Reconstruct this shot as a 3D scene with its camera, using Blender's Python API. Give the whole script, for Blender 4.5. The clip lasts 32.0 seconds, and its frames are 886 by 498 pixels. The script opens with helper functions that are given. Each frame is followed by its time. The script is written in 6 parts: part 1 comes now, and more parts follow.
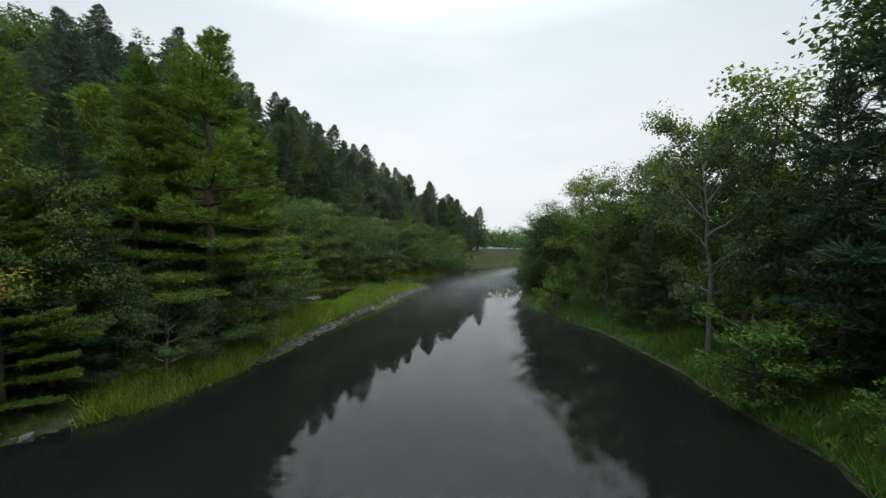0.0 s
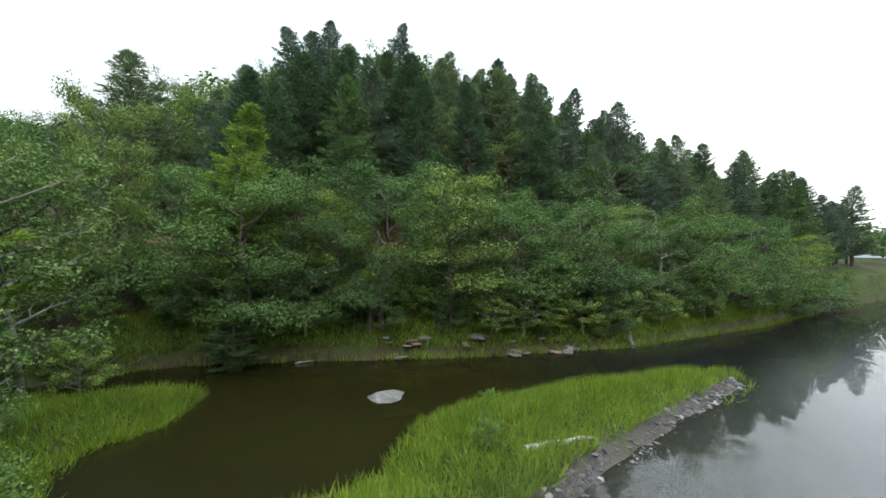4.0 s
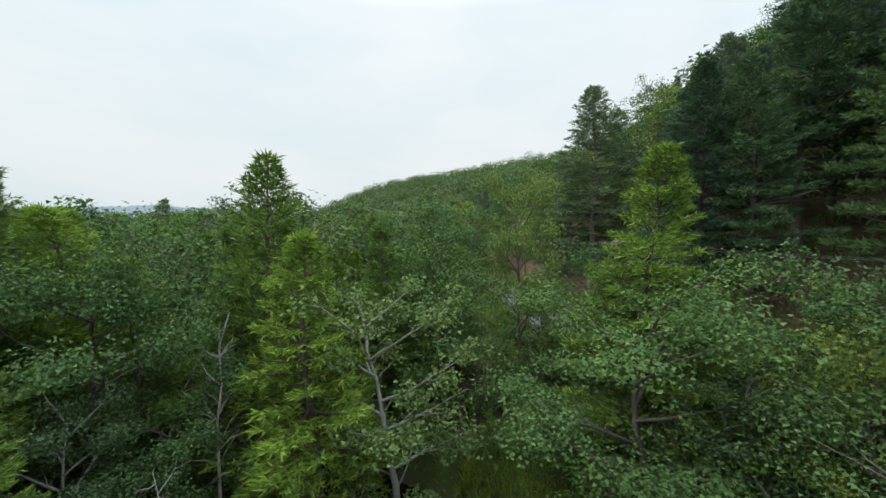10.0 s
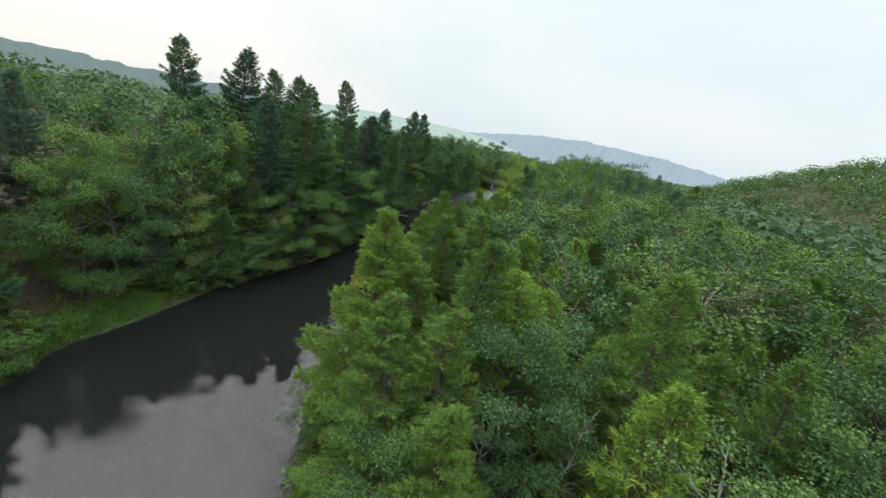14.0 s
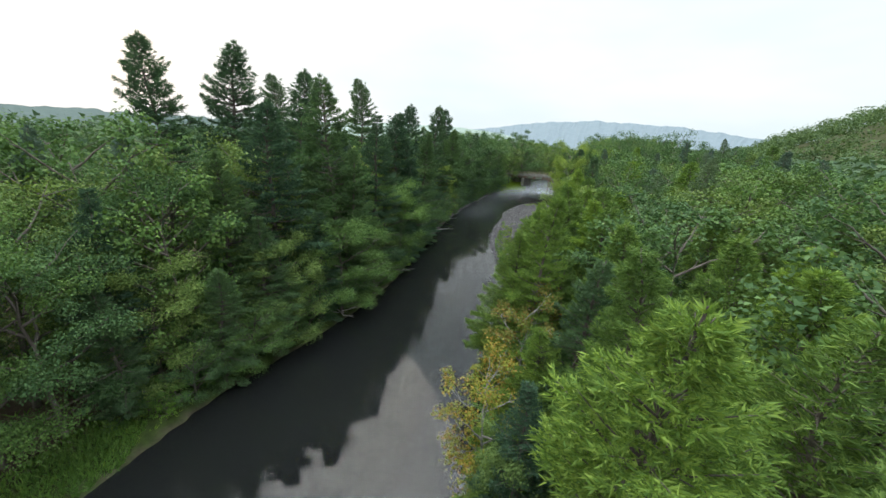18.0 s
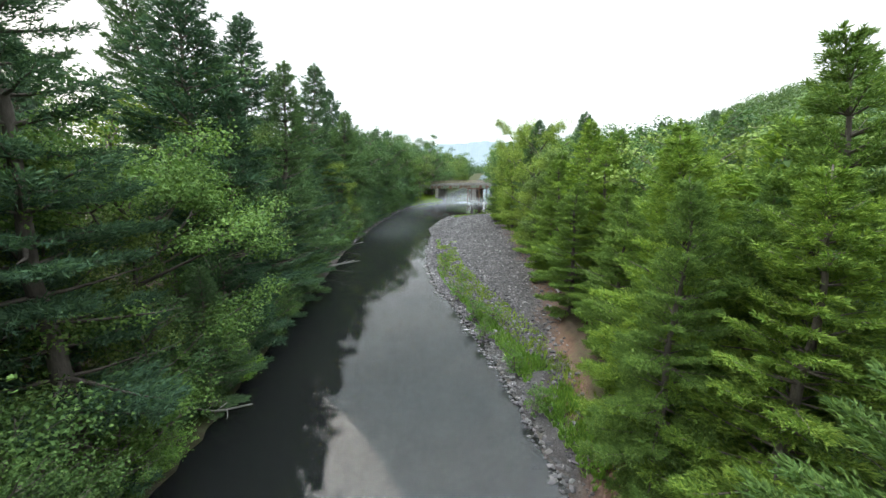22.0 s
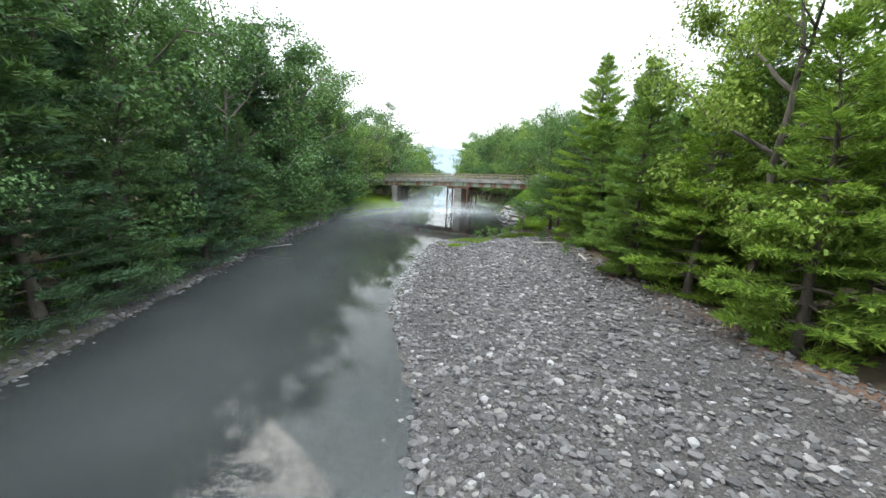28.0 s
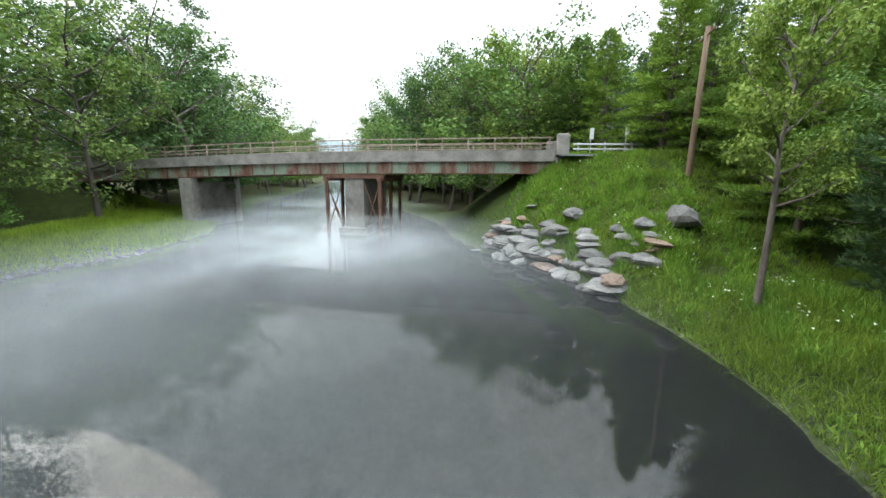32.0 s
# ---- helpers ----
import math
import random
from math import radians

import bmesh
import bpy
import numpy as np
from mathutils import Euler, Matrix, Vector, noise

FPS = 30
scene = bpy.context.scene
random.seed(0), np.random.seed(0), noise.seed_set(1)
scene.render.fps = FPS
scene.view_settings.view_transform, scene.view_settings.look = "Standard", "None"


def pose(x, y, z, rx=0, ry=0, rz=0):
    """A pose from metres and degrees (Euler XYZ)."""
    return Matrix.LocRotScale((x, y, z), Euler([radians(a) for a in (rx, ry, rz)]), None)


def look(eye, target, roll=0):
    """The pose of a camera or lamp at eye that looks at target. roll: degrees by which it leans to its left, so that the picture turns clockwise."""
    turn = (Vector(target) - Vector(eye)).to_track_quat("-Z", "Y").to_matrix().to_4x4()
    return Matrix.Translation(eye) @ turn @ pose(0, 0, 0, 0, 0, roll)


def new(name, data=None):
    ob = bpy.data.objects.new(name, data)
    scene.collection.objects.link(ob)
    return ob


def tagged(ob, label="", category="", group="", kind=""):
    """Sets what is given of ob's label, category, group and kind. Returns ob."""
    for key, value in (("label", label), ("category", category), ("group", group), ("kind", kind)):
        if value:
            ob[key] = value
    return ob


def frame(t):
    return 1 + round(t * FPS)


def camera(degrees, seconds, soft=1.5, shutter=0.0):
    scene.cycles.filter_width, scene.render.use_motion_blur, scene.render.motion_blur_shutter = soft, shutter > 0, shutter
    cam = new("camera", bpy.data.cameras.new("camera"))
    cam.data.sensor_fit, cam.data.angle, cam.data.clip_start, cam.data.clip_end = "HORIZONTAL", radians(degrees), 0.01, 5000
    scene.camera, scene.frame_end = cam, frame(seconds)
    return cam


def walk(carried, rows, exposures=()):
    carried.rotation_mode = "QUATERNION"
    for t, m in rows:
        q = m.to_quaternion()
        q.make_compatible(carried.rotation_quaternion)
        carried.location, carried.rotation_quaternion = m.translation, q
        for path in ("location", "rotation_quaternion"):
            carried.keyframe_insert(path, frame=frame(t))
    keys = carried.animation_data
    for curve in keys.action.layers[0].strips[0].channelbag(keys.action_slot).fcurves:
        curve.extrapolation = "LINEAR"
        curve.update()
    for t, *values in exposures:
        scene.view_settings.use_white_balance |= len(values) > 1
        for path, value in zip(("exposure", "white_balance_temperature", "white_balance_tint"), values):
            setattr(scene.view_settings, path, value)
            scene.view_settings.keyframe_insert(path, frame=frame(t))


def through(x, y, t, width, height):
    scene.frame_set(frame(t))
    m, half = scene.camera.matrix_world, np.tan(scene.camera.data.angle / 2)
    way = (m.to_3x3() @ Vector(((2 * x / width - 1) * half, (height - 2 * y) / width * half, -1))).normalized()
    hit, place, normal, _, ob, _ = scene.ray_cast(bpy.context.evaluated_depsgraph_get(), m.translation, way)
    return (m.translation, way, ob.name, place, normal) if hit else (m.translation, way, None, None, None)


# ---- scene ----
cam = camera(98.9, 32.0)
ROWS = [
    (0, -0.00, 0.00, 5.38, 90.88, -0.50, -0.01),
    (0.5, 0.38, 6.00, 5.05, 91.50, -0.28, 4.56),
    (1, 0.40, 11.24, 4.94, 91.99, 0.18, 8.49),
    (1.5, -0.24, 16.71, 4.76, 92.32, 2.69, 9.57),
    (2, -1.33, 22.03, 4.79, 92.46, 6.45, 9.06),
    (2.5, -1.71, 25.75, 5.29, 92.65, 5.49, 10.15),
    (4.5, -1.54, 34.46, 7.03, 90.44, -2.41, 46.59),
    (5, -2.83, 33.49, 7.07, 90.03, -4.58, 49.26),
    (5.5, -4.59, 36.03, 6.93, 90.18, -8.15, 61.07),
    (6, -5.90, 37.54, 7.08, 90.09, 0.99, 67.30),
    (6.5, -7.23, 38.81, 7.30, 90.24, 3.25, 73.97),
    (7, -8.36, 39.90, 7.98, 90.41, 1.69, 83.30),
    (7.5, -9.49, 40.87, 8.58, 91.04, -6.45, 95.39),
    (8, -9.97, 41.43, 9.29, 90.20, -1.99, 100.02),
    (8.5, -10.34, 41.64, 10.27, 89.30, 1.30, 100.55),
    (9, -10.67, 41.72, 11.41, 88.30, 0.42, 101.74),
    (9.5, -10.86, 41.87, 12.79, 87.60, 0.18, 105.06),
    (10, -11.22, 41.68, 13.83, 87.80, 0.45, 108.94),
    (10.5, -11.30, 41.52, 14.67, 88.20, 1.72, 113.76),
    (11, -11.27, 41.44, 15.45, 85.60, 2.06, 116.67),
    (11.5, -11.72, 41.48, 16.14, 79.20, 1.64, 124.91),
    (12, -11.32, 41.17, 16.65, 75.60, -0.30, 131.10),
    (12.5, -11.66, 41.77, 17.79, 74.40, -2.00, 138.30),
    (13, -11.09, 41.62, 19.03, 73.90, -4.00, 145.20),
    (13.5, -10.61, 41.14, 19.57, 73.90, -8.00, 154.60),
    (14, -9.09, 41.37, 21.61, 73.68, -11.62, 165.85),
    (14.5, -9.07, 38.99, 21.06, 74.14, -11.73, 174.84),
    (15, -8.31, 37.47, 21.45, 74.15, -11.91, 176.71),
    (15.5, -8.77, 35.57, 21.57, 74.11, -11.50, 177.75),
    (17.5, -7.46, 27.54, 20.15, 74.09, -6.01, 170.98),
    (18, -6.86, 24.24, 19.45, 73.84, -3.50, 166.59),
    (18.5, -6.74, 20.92, 18.73, 72.80, -0.55, 161.20),
    (19, -6.99, 17.20, 18.07, 66.93, -1.99, 159.88),
    (19.5, -7.74, 13.49, 17.43, 65.60, -2.56, 160.15),
    (20, -8.69, 9.89, 16.48, 66.51, -0.11, 156.28),
    (20.5, -10.09, 5.51, 15.80, 71.29, 0.88, 153.94),
    (21, -11.58, 1.12, 14.61, 74.63, -0.94, 154.50),
    (21.5, -13.40, -3.29, 13.49, 75.70, 0.07, 152.18),
    (22, -15.93, -8.52, 11.93, 78.09, 0.02, 151.34),
    (22.5, -17.91, -13.14, 10.86, 80.03, -0.44, 150.39),
    (23, -20.07, -17.58, 9.99, 79.83, 0.14, 149.00),
    (23.5, -22.37, -21.99, 8.84, 79.92, -0.16, 148.64),
    (24, -24.46, -26.27, 7.97, 79.57, 0.22, 146.92),
    (24.5, -26.76, -30.60, 7.12, 79.44, 0.25, 146.20),
    (25, -29.38, -35.08, 6.64, 79.60, -0.31, 146.33),
    (25.5, -32.02, -39.52, 6.63, 79.60, -0.45, 146.51),
    (26, -34.60, -43.83, 6.77, 79.56, -0.30, 146.50),
    (26.5, -36.47, -47.66, 6.80, 79.55, -1.51, 146.46),
    (28.5, -44.20, -65.84, 6.94, 79.17, -1.71, 142.54),
    (29, -48.70, -72.00, 6.46, 79.46, 0.33, 140.08),
    (29.5, -52.71, -77.39, 5.88, 79.50, 2.10, 137.41),
    (30, -56.24, -82.32, 5.50, 79.54, 3.42, 134.72),
    (30.5, -60.53, -87.47, 5.35, 79.45, 4.24, 131.39),
    (31, -64.43, -91.67, 5.28, 79.38, 4.91, 128.31),
    (31.5, -68.82, -95.85, 5.03, 79.40, 1.31, 129.49),
    (32, -73.01, -99.92, 5.10, 78.96, -0.74, 129.63),
]
EXPOSURES = [(0, -0.35), (2.5, 0.05), (4.5, 0.75), (5, 1.05), (6, 1.9), (7.5, 1.25), (9, 0.42), (11, 0.12), (12, 0.55), (13, 0.4), (15, 0.25), (18, 0.45), (19, 1.2), (20, 1.65), (21, 0.95), (22, 1.05), (23, 0.9), (24, 1.0), (26, 1.3), (30, 1.22), (32, 1.08)]
SKY = 2.5

walk(cam, [(t, pose(*r)) for t, *r in ROWS],
     exposures=EXPOSURES)

# ---------------------------------------------------------------- light
world = bpy.data.worlds.new("overcast_sky")
scene.world = world
world.use_nodes = True
wn, wl = world.node_tree.nodes, world.node_tree.links
wn.clear()
w_out = wn.new("ShaderNodeOutputWorld")
w_bg = wn.new("ShaderNodeBackground")
w_sky = wn.new("ShaderNodeTexSky")
w_sky.sky_type = "NISHITA"
w_sky.sun_disc = False
w_sky.sun_elevation = radians(9)
w_sky.sun_rotation = radians(150)
w_sky.air_density, w_sky.dust_density = 1.6, 4.0
w_scale = wn.new("ShaderNodeMixRGB")
w_scale.blend_type = "MULTIPLY"
w_scale.inputs[0].default_value = 1.0
w_scale.inputs[2].default_value = (0.10, 0.10, 0.10, 1)
w_mix = wn.new("ShaderNodeMixRGB")
w_mix.inputs[0].default_value = 0.93
w_cloud = wn.new("ShaderNodeTexNoise")
w_cloud.inputs["Scale"].default_value = 1.7
w_cloud.inputs["Detail"].default_value = 4.0
w_map = wn.new("ShaderNodeMapping")
w_map.inputs["Scale"].default_value = (1, 1, 3.2)
w_tc = wn.new("ShaderNodeTexCoord")
w_ramp = wn.new("ShaderNodeValToRGB")
w_ramp.color_ramp.elements[0].position, w_ramp.color_ramp.elements[0].color = 0.32, (0.74, 0.85, 0.89, 1)
w_ramp.color_ramp.elements[1].position, w_ramp.color_ramp.elements[1].color = 0.66, (0.90, 0.93, 0.94, 1)
wl.new(w_tc.outputs["Generated"], w_map.inputs["Vector"])
wl.new(w_map.outputs[0], w_cloud.inputs["Vector"])
wl.new(w_cloud.outputs[0], w_ramp.inputs[0])
wl.new(w_sky.outputs[0], w_scale.inputs[1])
wl.new(w_scale.outputs[0], w_mix.inputs[1])
wl.new(w_ramp.outputs[0], w_mix.inputs[2])
# an overcast sky is brighter overhead than at the horizon
w_sep = wn.new("ShaderNodeSeparateXYZ")
w_lift = wn.new("ShaderNodeValToRGB")
lift = w_lift.color_ramp.elements
lift.new(0.5)
for e, (p, c) in zip(lift, ((0.0, (0.35, 0.35, 0.35, 1)), (0.5, (0.38, 0.39, 0.40, 1)), (1.0, (1.16, 1.22, 1.28, 1)))):
    e.position, e.color = p, c
w_over = wn.new("ShaderNodeMixRGB")
w_over.blend_type = "MULTIPLY"
w_over.inputs[0].default_value = 1.0
wl.new(w_tc.outputs["Generated"], w_sep.inputs[0])
wl.new(w_sep.outputs[2], w_lift.inputs[0])
wl.new(w_mix.outputs[0], w_over.inputs[1])
wl.new(w_lift.outputs[0], w_over.inputs[2])
# thinner cloud to the north
w_north = wn.new("ShaderNodeMapRange")
w_north.inputs["From Min"].default_value, w_north.inputs["From Max"].default_value = 0.25, 0.95
w_north.inputs["To Min"].default_value, w_north.inputs["To Max"].default_value = 1.0, 1.5
wl.new(w_sep.outputs[1], w_north.inputs["Value"])
w_side = wn.new("ShaderNodeMixRGB")
w_side.blend_type = "MULTIPLY"
w_side.inputs[0].default_value = 1.0
wl.new(w_over.outputs[0], w_side.inputs[1])
wl.new(w_north.outputs[0], w_side.inputs[2])
wl.new(w_side.outputs[0], w_bg.inputs["Color"])
w_bg.inputs["Strength"].default_value = SKY
wl.new(w_bg.outputs[0], w_out.inputs["Surface"])

sun_data = bpy.data.lights.new("sun", "SUN")
sun_data.energy, sun_data.angle, sun_data.color = 1.2, radians(70), (1.0, 0.93, 0.85)
sun = new("sun", sun_data)
sun.matrix_world = look((30, -50, 70), (0, 0, 0))


# ---------------------------------------------------------------- materials
def material(name):
    m = bpy.data.materials.new(name)
    m.use_nodes = True
    m.node_tree.nodes.clear()
    return m, m.node_tree.nodes, m.node_tree.links


def noise_node(n, l, scale, detail=4.0, rough=0.6, coord="Object", stretch=(1, 1, 1)):
    tc = n.new("ShaderNodeTexCoord")
    mp = n.new("ShaderNodeMapping")
    mp.inputs["Scale"].default_value = stretch
    t = n.new("ShaderNodeTexNoise")
    t.inputs["Scale"].default_value, t.inputs["Detail"].default_value, t.inputs["Roughness"].default_value = scale, detail, rough
    l.new(tc.outputs[coord], mp.inputs["Vector"])
    l.new(mp.outputs[0], t.inputs["Vector"])
    return t.outputs["Fac"]


def ramp(n, l, fac, stops):
    r = n.new("ShaderNodeValToRGB")
    el = r.color_ramp.elements
    while len(el) < len(stops):
        el.new(0.5)
    for e, (p, c) in zip(el, stops):
        e.position, e.color = p, (*c, 1)
    l.new(fac, r.inputs[0])
    return r.outputs[0]


def mixed(n, l, kind, fac, a, b):
    m = n.new("ShaderNodeMixRGB")
    m.blend_type = kind
    for socket, v in zip(m.inputs, (fac, a, b)):
        if isinstance(v, (int, float)):
            socket.default_value = v
        elif isinstance(v, tuple):
            socket.default_value = (*v, 1)
        else:
            l.new(v, socket)
    return m.outputs[0]


def bumped(n, l, height, strength, distance):
    b = n.new("ShaderNodeBump")
    b.inputs["Strength"].default_value, b.inputs["Distance"].default_value = strength, distance
    l.new(height, b.inputs["Height"])
    return b.outputs["Normal"]


def surface(name, stops, scale, rough=0.85, fine=30.0, bump=0.4, depth=0.02, spread=0.35, coord="Object", stretch=(1, 1, 1), metal=0.0):
    """A rough surface whose colour wanders between the stops, with fine grain, relief and a shade of its own for each object."""
    m, n, l = material(name)
    big = noise_node(n, l, scale, coord=coord, stretch=stretch)
    small = noise_node(n, l, fine, 6.0, coord=coord, stretch=stretch)
    col = ramp(n, l, big, stops)
    grain = ramp(n, l, small, [(0.3, (0.62, 0.62, 0.62)), (0.75, (1.25, 1.25, 1.25))])
    col = mixed(n, l, "MULTIPLY", 0.8, col, grain)
    info = n.new("ShaderNodeObjectInfo")
    shade = ramp(n, l, info.outputs["Random"], [(0, (1 - spread,) * 3), (1, (1 + spread,) * 3)])
    col = mixed(n, l, "MULTIPLY", 1.0, col, shade)
    p = n.new("ShaderNodeBsdfPrincipled")
    p.inputs["Roughness"].default_value, p.inputs["Metallic"].default_value = rough, metal
    p.inputs["Specular IOR Level"].default_value = 0.3
    l.new(col, p.inputs["Base Color"])
    l.new(bumped(n, l, small, bump, depth), p.inputs["Normal"])
    o = n.new("ShaderNodeOutputMaterial")
    l.new(p.outputs[0], o.inputs[0])
    return m


def foliage(name, dark, mid, light, through=0.2, vary=0.28, patch_scale=0.55, patch_mix=0.6):
    """Leaves: each leaf and each tree has a shade of its own, larger patches differ, and light passes through."""
    m, n, l = material(name)
    geo = n.new("ShaderNodeNewGeometry")
    info = n.new("ShaderNodeObjectInfo")
    col = ramp(n, l, geo.outputs["Random Per Island"], [(0, dark), (0.55, mid), (1, light)])
    patch = noise_node(n, l, patch_scale, 2.0)
    col = mixed(n, l, "MULTIPLY", patch_mix, col, ramp(n, l, patch, [(0.3, (0.65, 0.7, 0.7)), (0.7, (1.3, 1.25, 1.1))]))
    col = mixed(n, l, "MULTIPLY", 1.0, col, ramp(n, l, info.outputs["Random"], [(0, (1 - vary, 1 - vary * 0.8, 1 - vary * 0.4)), (0.5, (1, 1, 1)), (1, (1 + vary * 1.2, 1 + vary, 1 - vary * 0.3))]))
    d = n.new("ShaderNodeBsdfPrincipled")
    d.inputs["Roughness"].default_value = 0.62
    d.inputs["Specular IOR Level"].default_value = 0.12
    t = n.new("ShaderNodeBsdfTranslucent")
    l.new(col, d.inputs["Base Color"])
    l.new(mixed(n, l, "MULTIPLY", 1.0, col, (1.25, 1.35, 0.7)), t.inputs["Color"])
    s = n.new("ShaderNodeMixShader")
    s.inputs[0].default_value = through
    l.new(d.outputs[0], s.inputs[1])
    l.new(t.outputs[0], s.inputs[2])
    o = n.new("ShaderNodeOutputMaterial")
    l.new(s.outputs[0], o.inputs[0])
    return m


M_PINE = foliage("pine_needles", (0.043, 0.085, 0.052), (0.074, 0.131, 0.072), (0.118, 0.193, 0.095))
M_YOUNG = foliage("young_pine_needles", (0.080, 0.145, 0.040), (0.141, 0.225, 0.054), (0.230, 0.322, 0.078))
M_LEAF = foliage("broad_leaves", (0.050, 0.099, 0.037), (0.080, 0.146, 0.054), (0.128, 0.207, 0.076))
M_LIGHT = foliage("light_broad_leaves", (0.090, 0.145, 0.042), (0.148, 0.216, 0.059), (0.220, 0.286, 0.088))
# far pines: distance haze put into the needle colour, paler and bluer than M_PINE
M_FARPINE = foliage("hazed_pine_needles", (0.074, 0.116, 0.092), (0.108, 0.158, 0.126), (0.152, 0.208, 0.165))
M_SILVER = foliage("grey_green_leaves", (0.064, 0.111, 0.050), (0.096, 0.153, 0.068), (0.156, 0.217, 0.104))
M_RUST = foliage("turning_leaves", (0.130, 0.165, 0.037), (0.205, 0.213, 0.050), (0.300, 0.165, 0.060))
M_GRASS = foliage("grass_blades", (0.092, 0.152, 0.022), (0.152, 0.225, 0.031), (0.225, 0.294, 0.055), 0.3, 0.15)
M_FERN = foliage("low_plants", (0.068, 0.144, 0.032), (0.115, 0.212, 0.044), (0.178, 0.283, 0.072), 0.3, 0.25)
# far woods: greyer, bluer greens carry the distance haze in the leaf colour
M_FARLEAF = foliage("hazed_far_canopy", (0.054, 0.096, 0.056), (0.078, 0.126, 0.068), (0.112, 0.166, 0.084), 0.25, 0.2, 0.11, 1.0)
M_BROWN = foliage("dead_needles", (0.10, 0.065, 0.04), (0.15, 0.09, 0.05), (0.2, 0.13, 0.08), 0.2)
M_FLOWER = foliage("white_flowers", (0.6, 0.6, 0.52), (0.75, 0.75, 0.7), (0.85, 0.85, 0.8), 0.2, 0.05)

M_BARK = surface("bark", [(0.3, (0.075, 0.060, 0.050)), (0.7, (0.17, 0.145, 0.125))], 3.0, fine=26, bump=0.8, depth=0.03, stretch=(1, 1, 0.25))
M_PALE = surface("pale_bark", [(0.3, (0.15, 0.145, 0.13)), (0.7, (0.29, 0.275, 0.25))], 3.0, fine=20, bump=0.5, depth=0.02, stretch=(1, 1, 0.4))
M_DEAD = surface("weathered_wood", [(0.3, (0.20, 0.185, 0.165)), (0.7, (0.38, 0.36, 0.33))], 4.0, fine=30, bump=0.5)
M_STONE = surface("river_stone", [(0.25, (0.075, 0.072, 0.078)), (0.5, (0.13, 0.122, 0.128)), (0.75, (0.20, 0.19, 0.19))], 1.2, fine=16, bump=0.5, depth=0.02, spread=0.45)
M_BOULDER = surface("grey_boulder", [(0.3, (0.095, 0.092, 0.088)), (0.7, (0.215, 0.208, 0.198))], 1.6, fine=12, bump=0.8, depth=0.05, spread=0.25)
M_RED = surface("red_brown_rock", [(0.3, (0.115, 0.080, 0.060)), (0.7, (0.205, 0.145, 0.112))], 1.6, fine=12, bump=0.8, depth=0.05)
M_CONCRETE = surface("weathered_concrete", [(0.3, (0.16, 0.145, 0.13)), (0.55, (0.27, 0.25, 0.225)), (0.8, (0.36, 0.33, 0.30))], 0.9, fine=14, bump=0.35, depth=0.012, spread=0.1)
M_STEEL = surface("rusting_painted_steel", [(0.34, (0.13, 0.062, 0.042)), (0.46, (0.20, 0.13, 0.10)), (0.56, (0.20, 0.25, 0.19)), (0.75, (0.24, 0.30, 0.235))], 0.8, fine=10, bump=0.3, depth=0.01, spread=0.2, stretch=(1, 1, 0.45))
M_RUSTY = surface("rusted_steel", [(0.3, (0.09, 0.045, 0.03)), (0.7, (0.19, 0.10, 0.07))], 2.0, fine=22, bump=0.4, spread=0.2)
M_RAIL = surface("rusted_rail", [(0.3, (0.22, 0.15, 0.11)), (0.7, (0.42, 0.35, 0.29))], 3.0, fine=22, bump=0.3, spread=0.2)
M_ASPHALT = surface("worn_asphalt", [(0.3, (0.14, 0.145, 0.15)), (0.7, (0.21, 0.215, 0.22))], 0.5, fine=60, bump=0.3, depth=0.01)
M_WHITE = surface("white_paint", [(0.3, (0.7, 0.7, 0.68)), (0.7, (0.8, 0.8, 0.78))], 2.0, fine=20, bump=0.1)
M_GALV = surface("galvanised_steel", [(0.3, (0.35, 0.36, 0.36)), (0.7, (0.5, 0.51, 0.51))], 3.0, rough=0.5, fine=20, bump=0.1, metal=0.6)
M_POLE = surface("treated_pole_wood", [(0.3, (0.14, 0.09, 0.06)), (0.7, (0.25, 0.17, 0.12))], 3.0, fine=26, bump=0.5, stretch=(1, 1, 0.1))
M_CABLE = surface("black_cable", [(0.3, (0.03, 0.03, 0.03)), (0.7, (0.06, 0.06, 0.06))], 3.0)


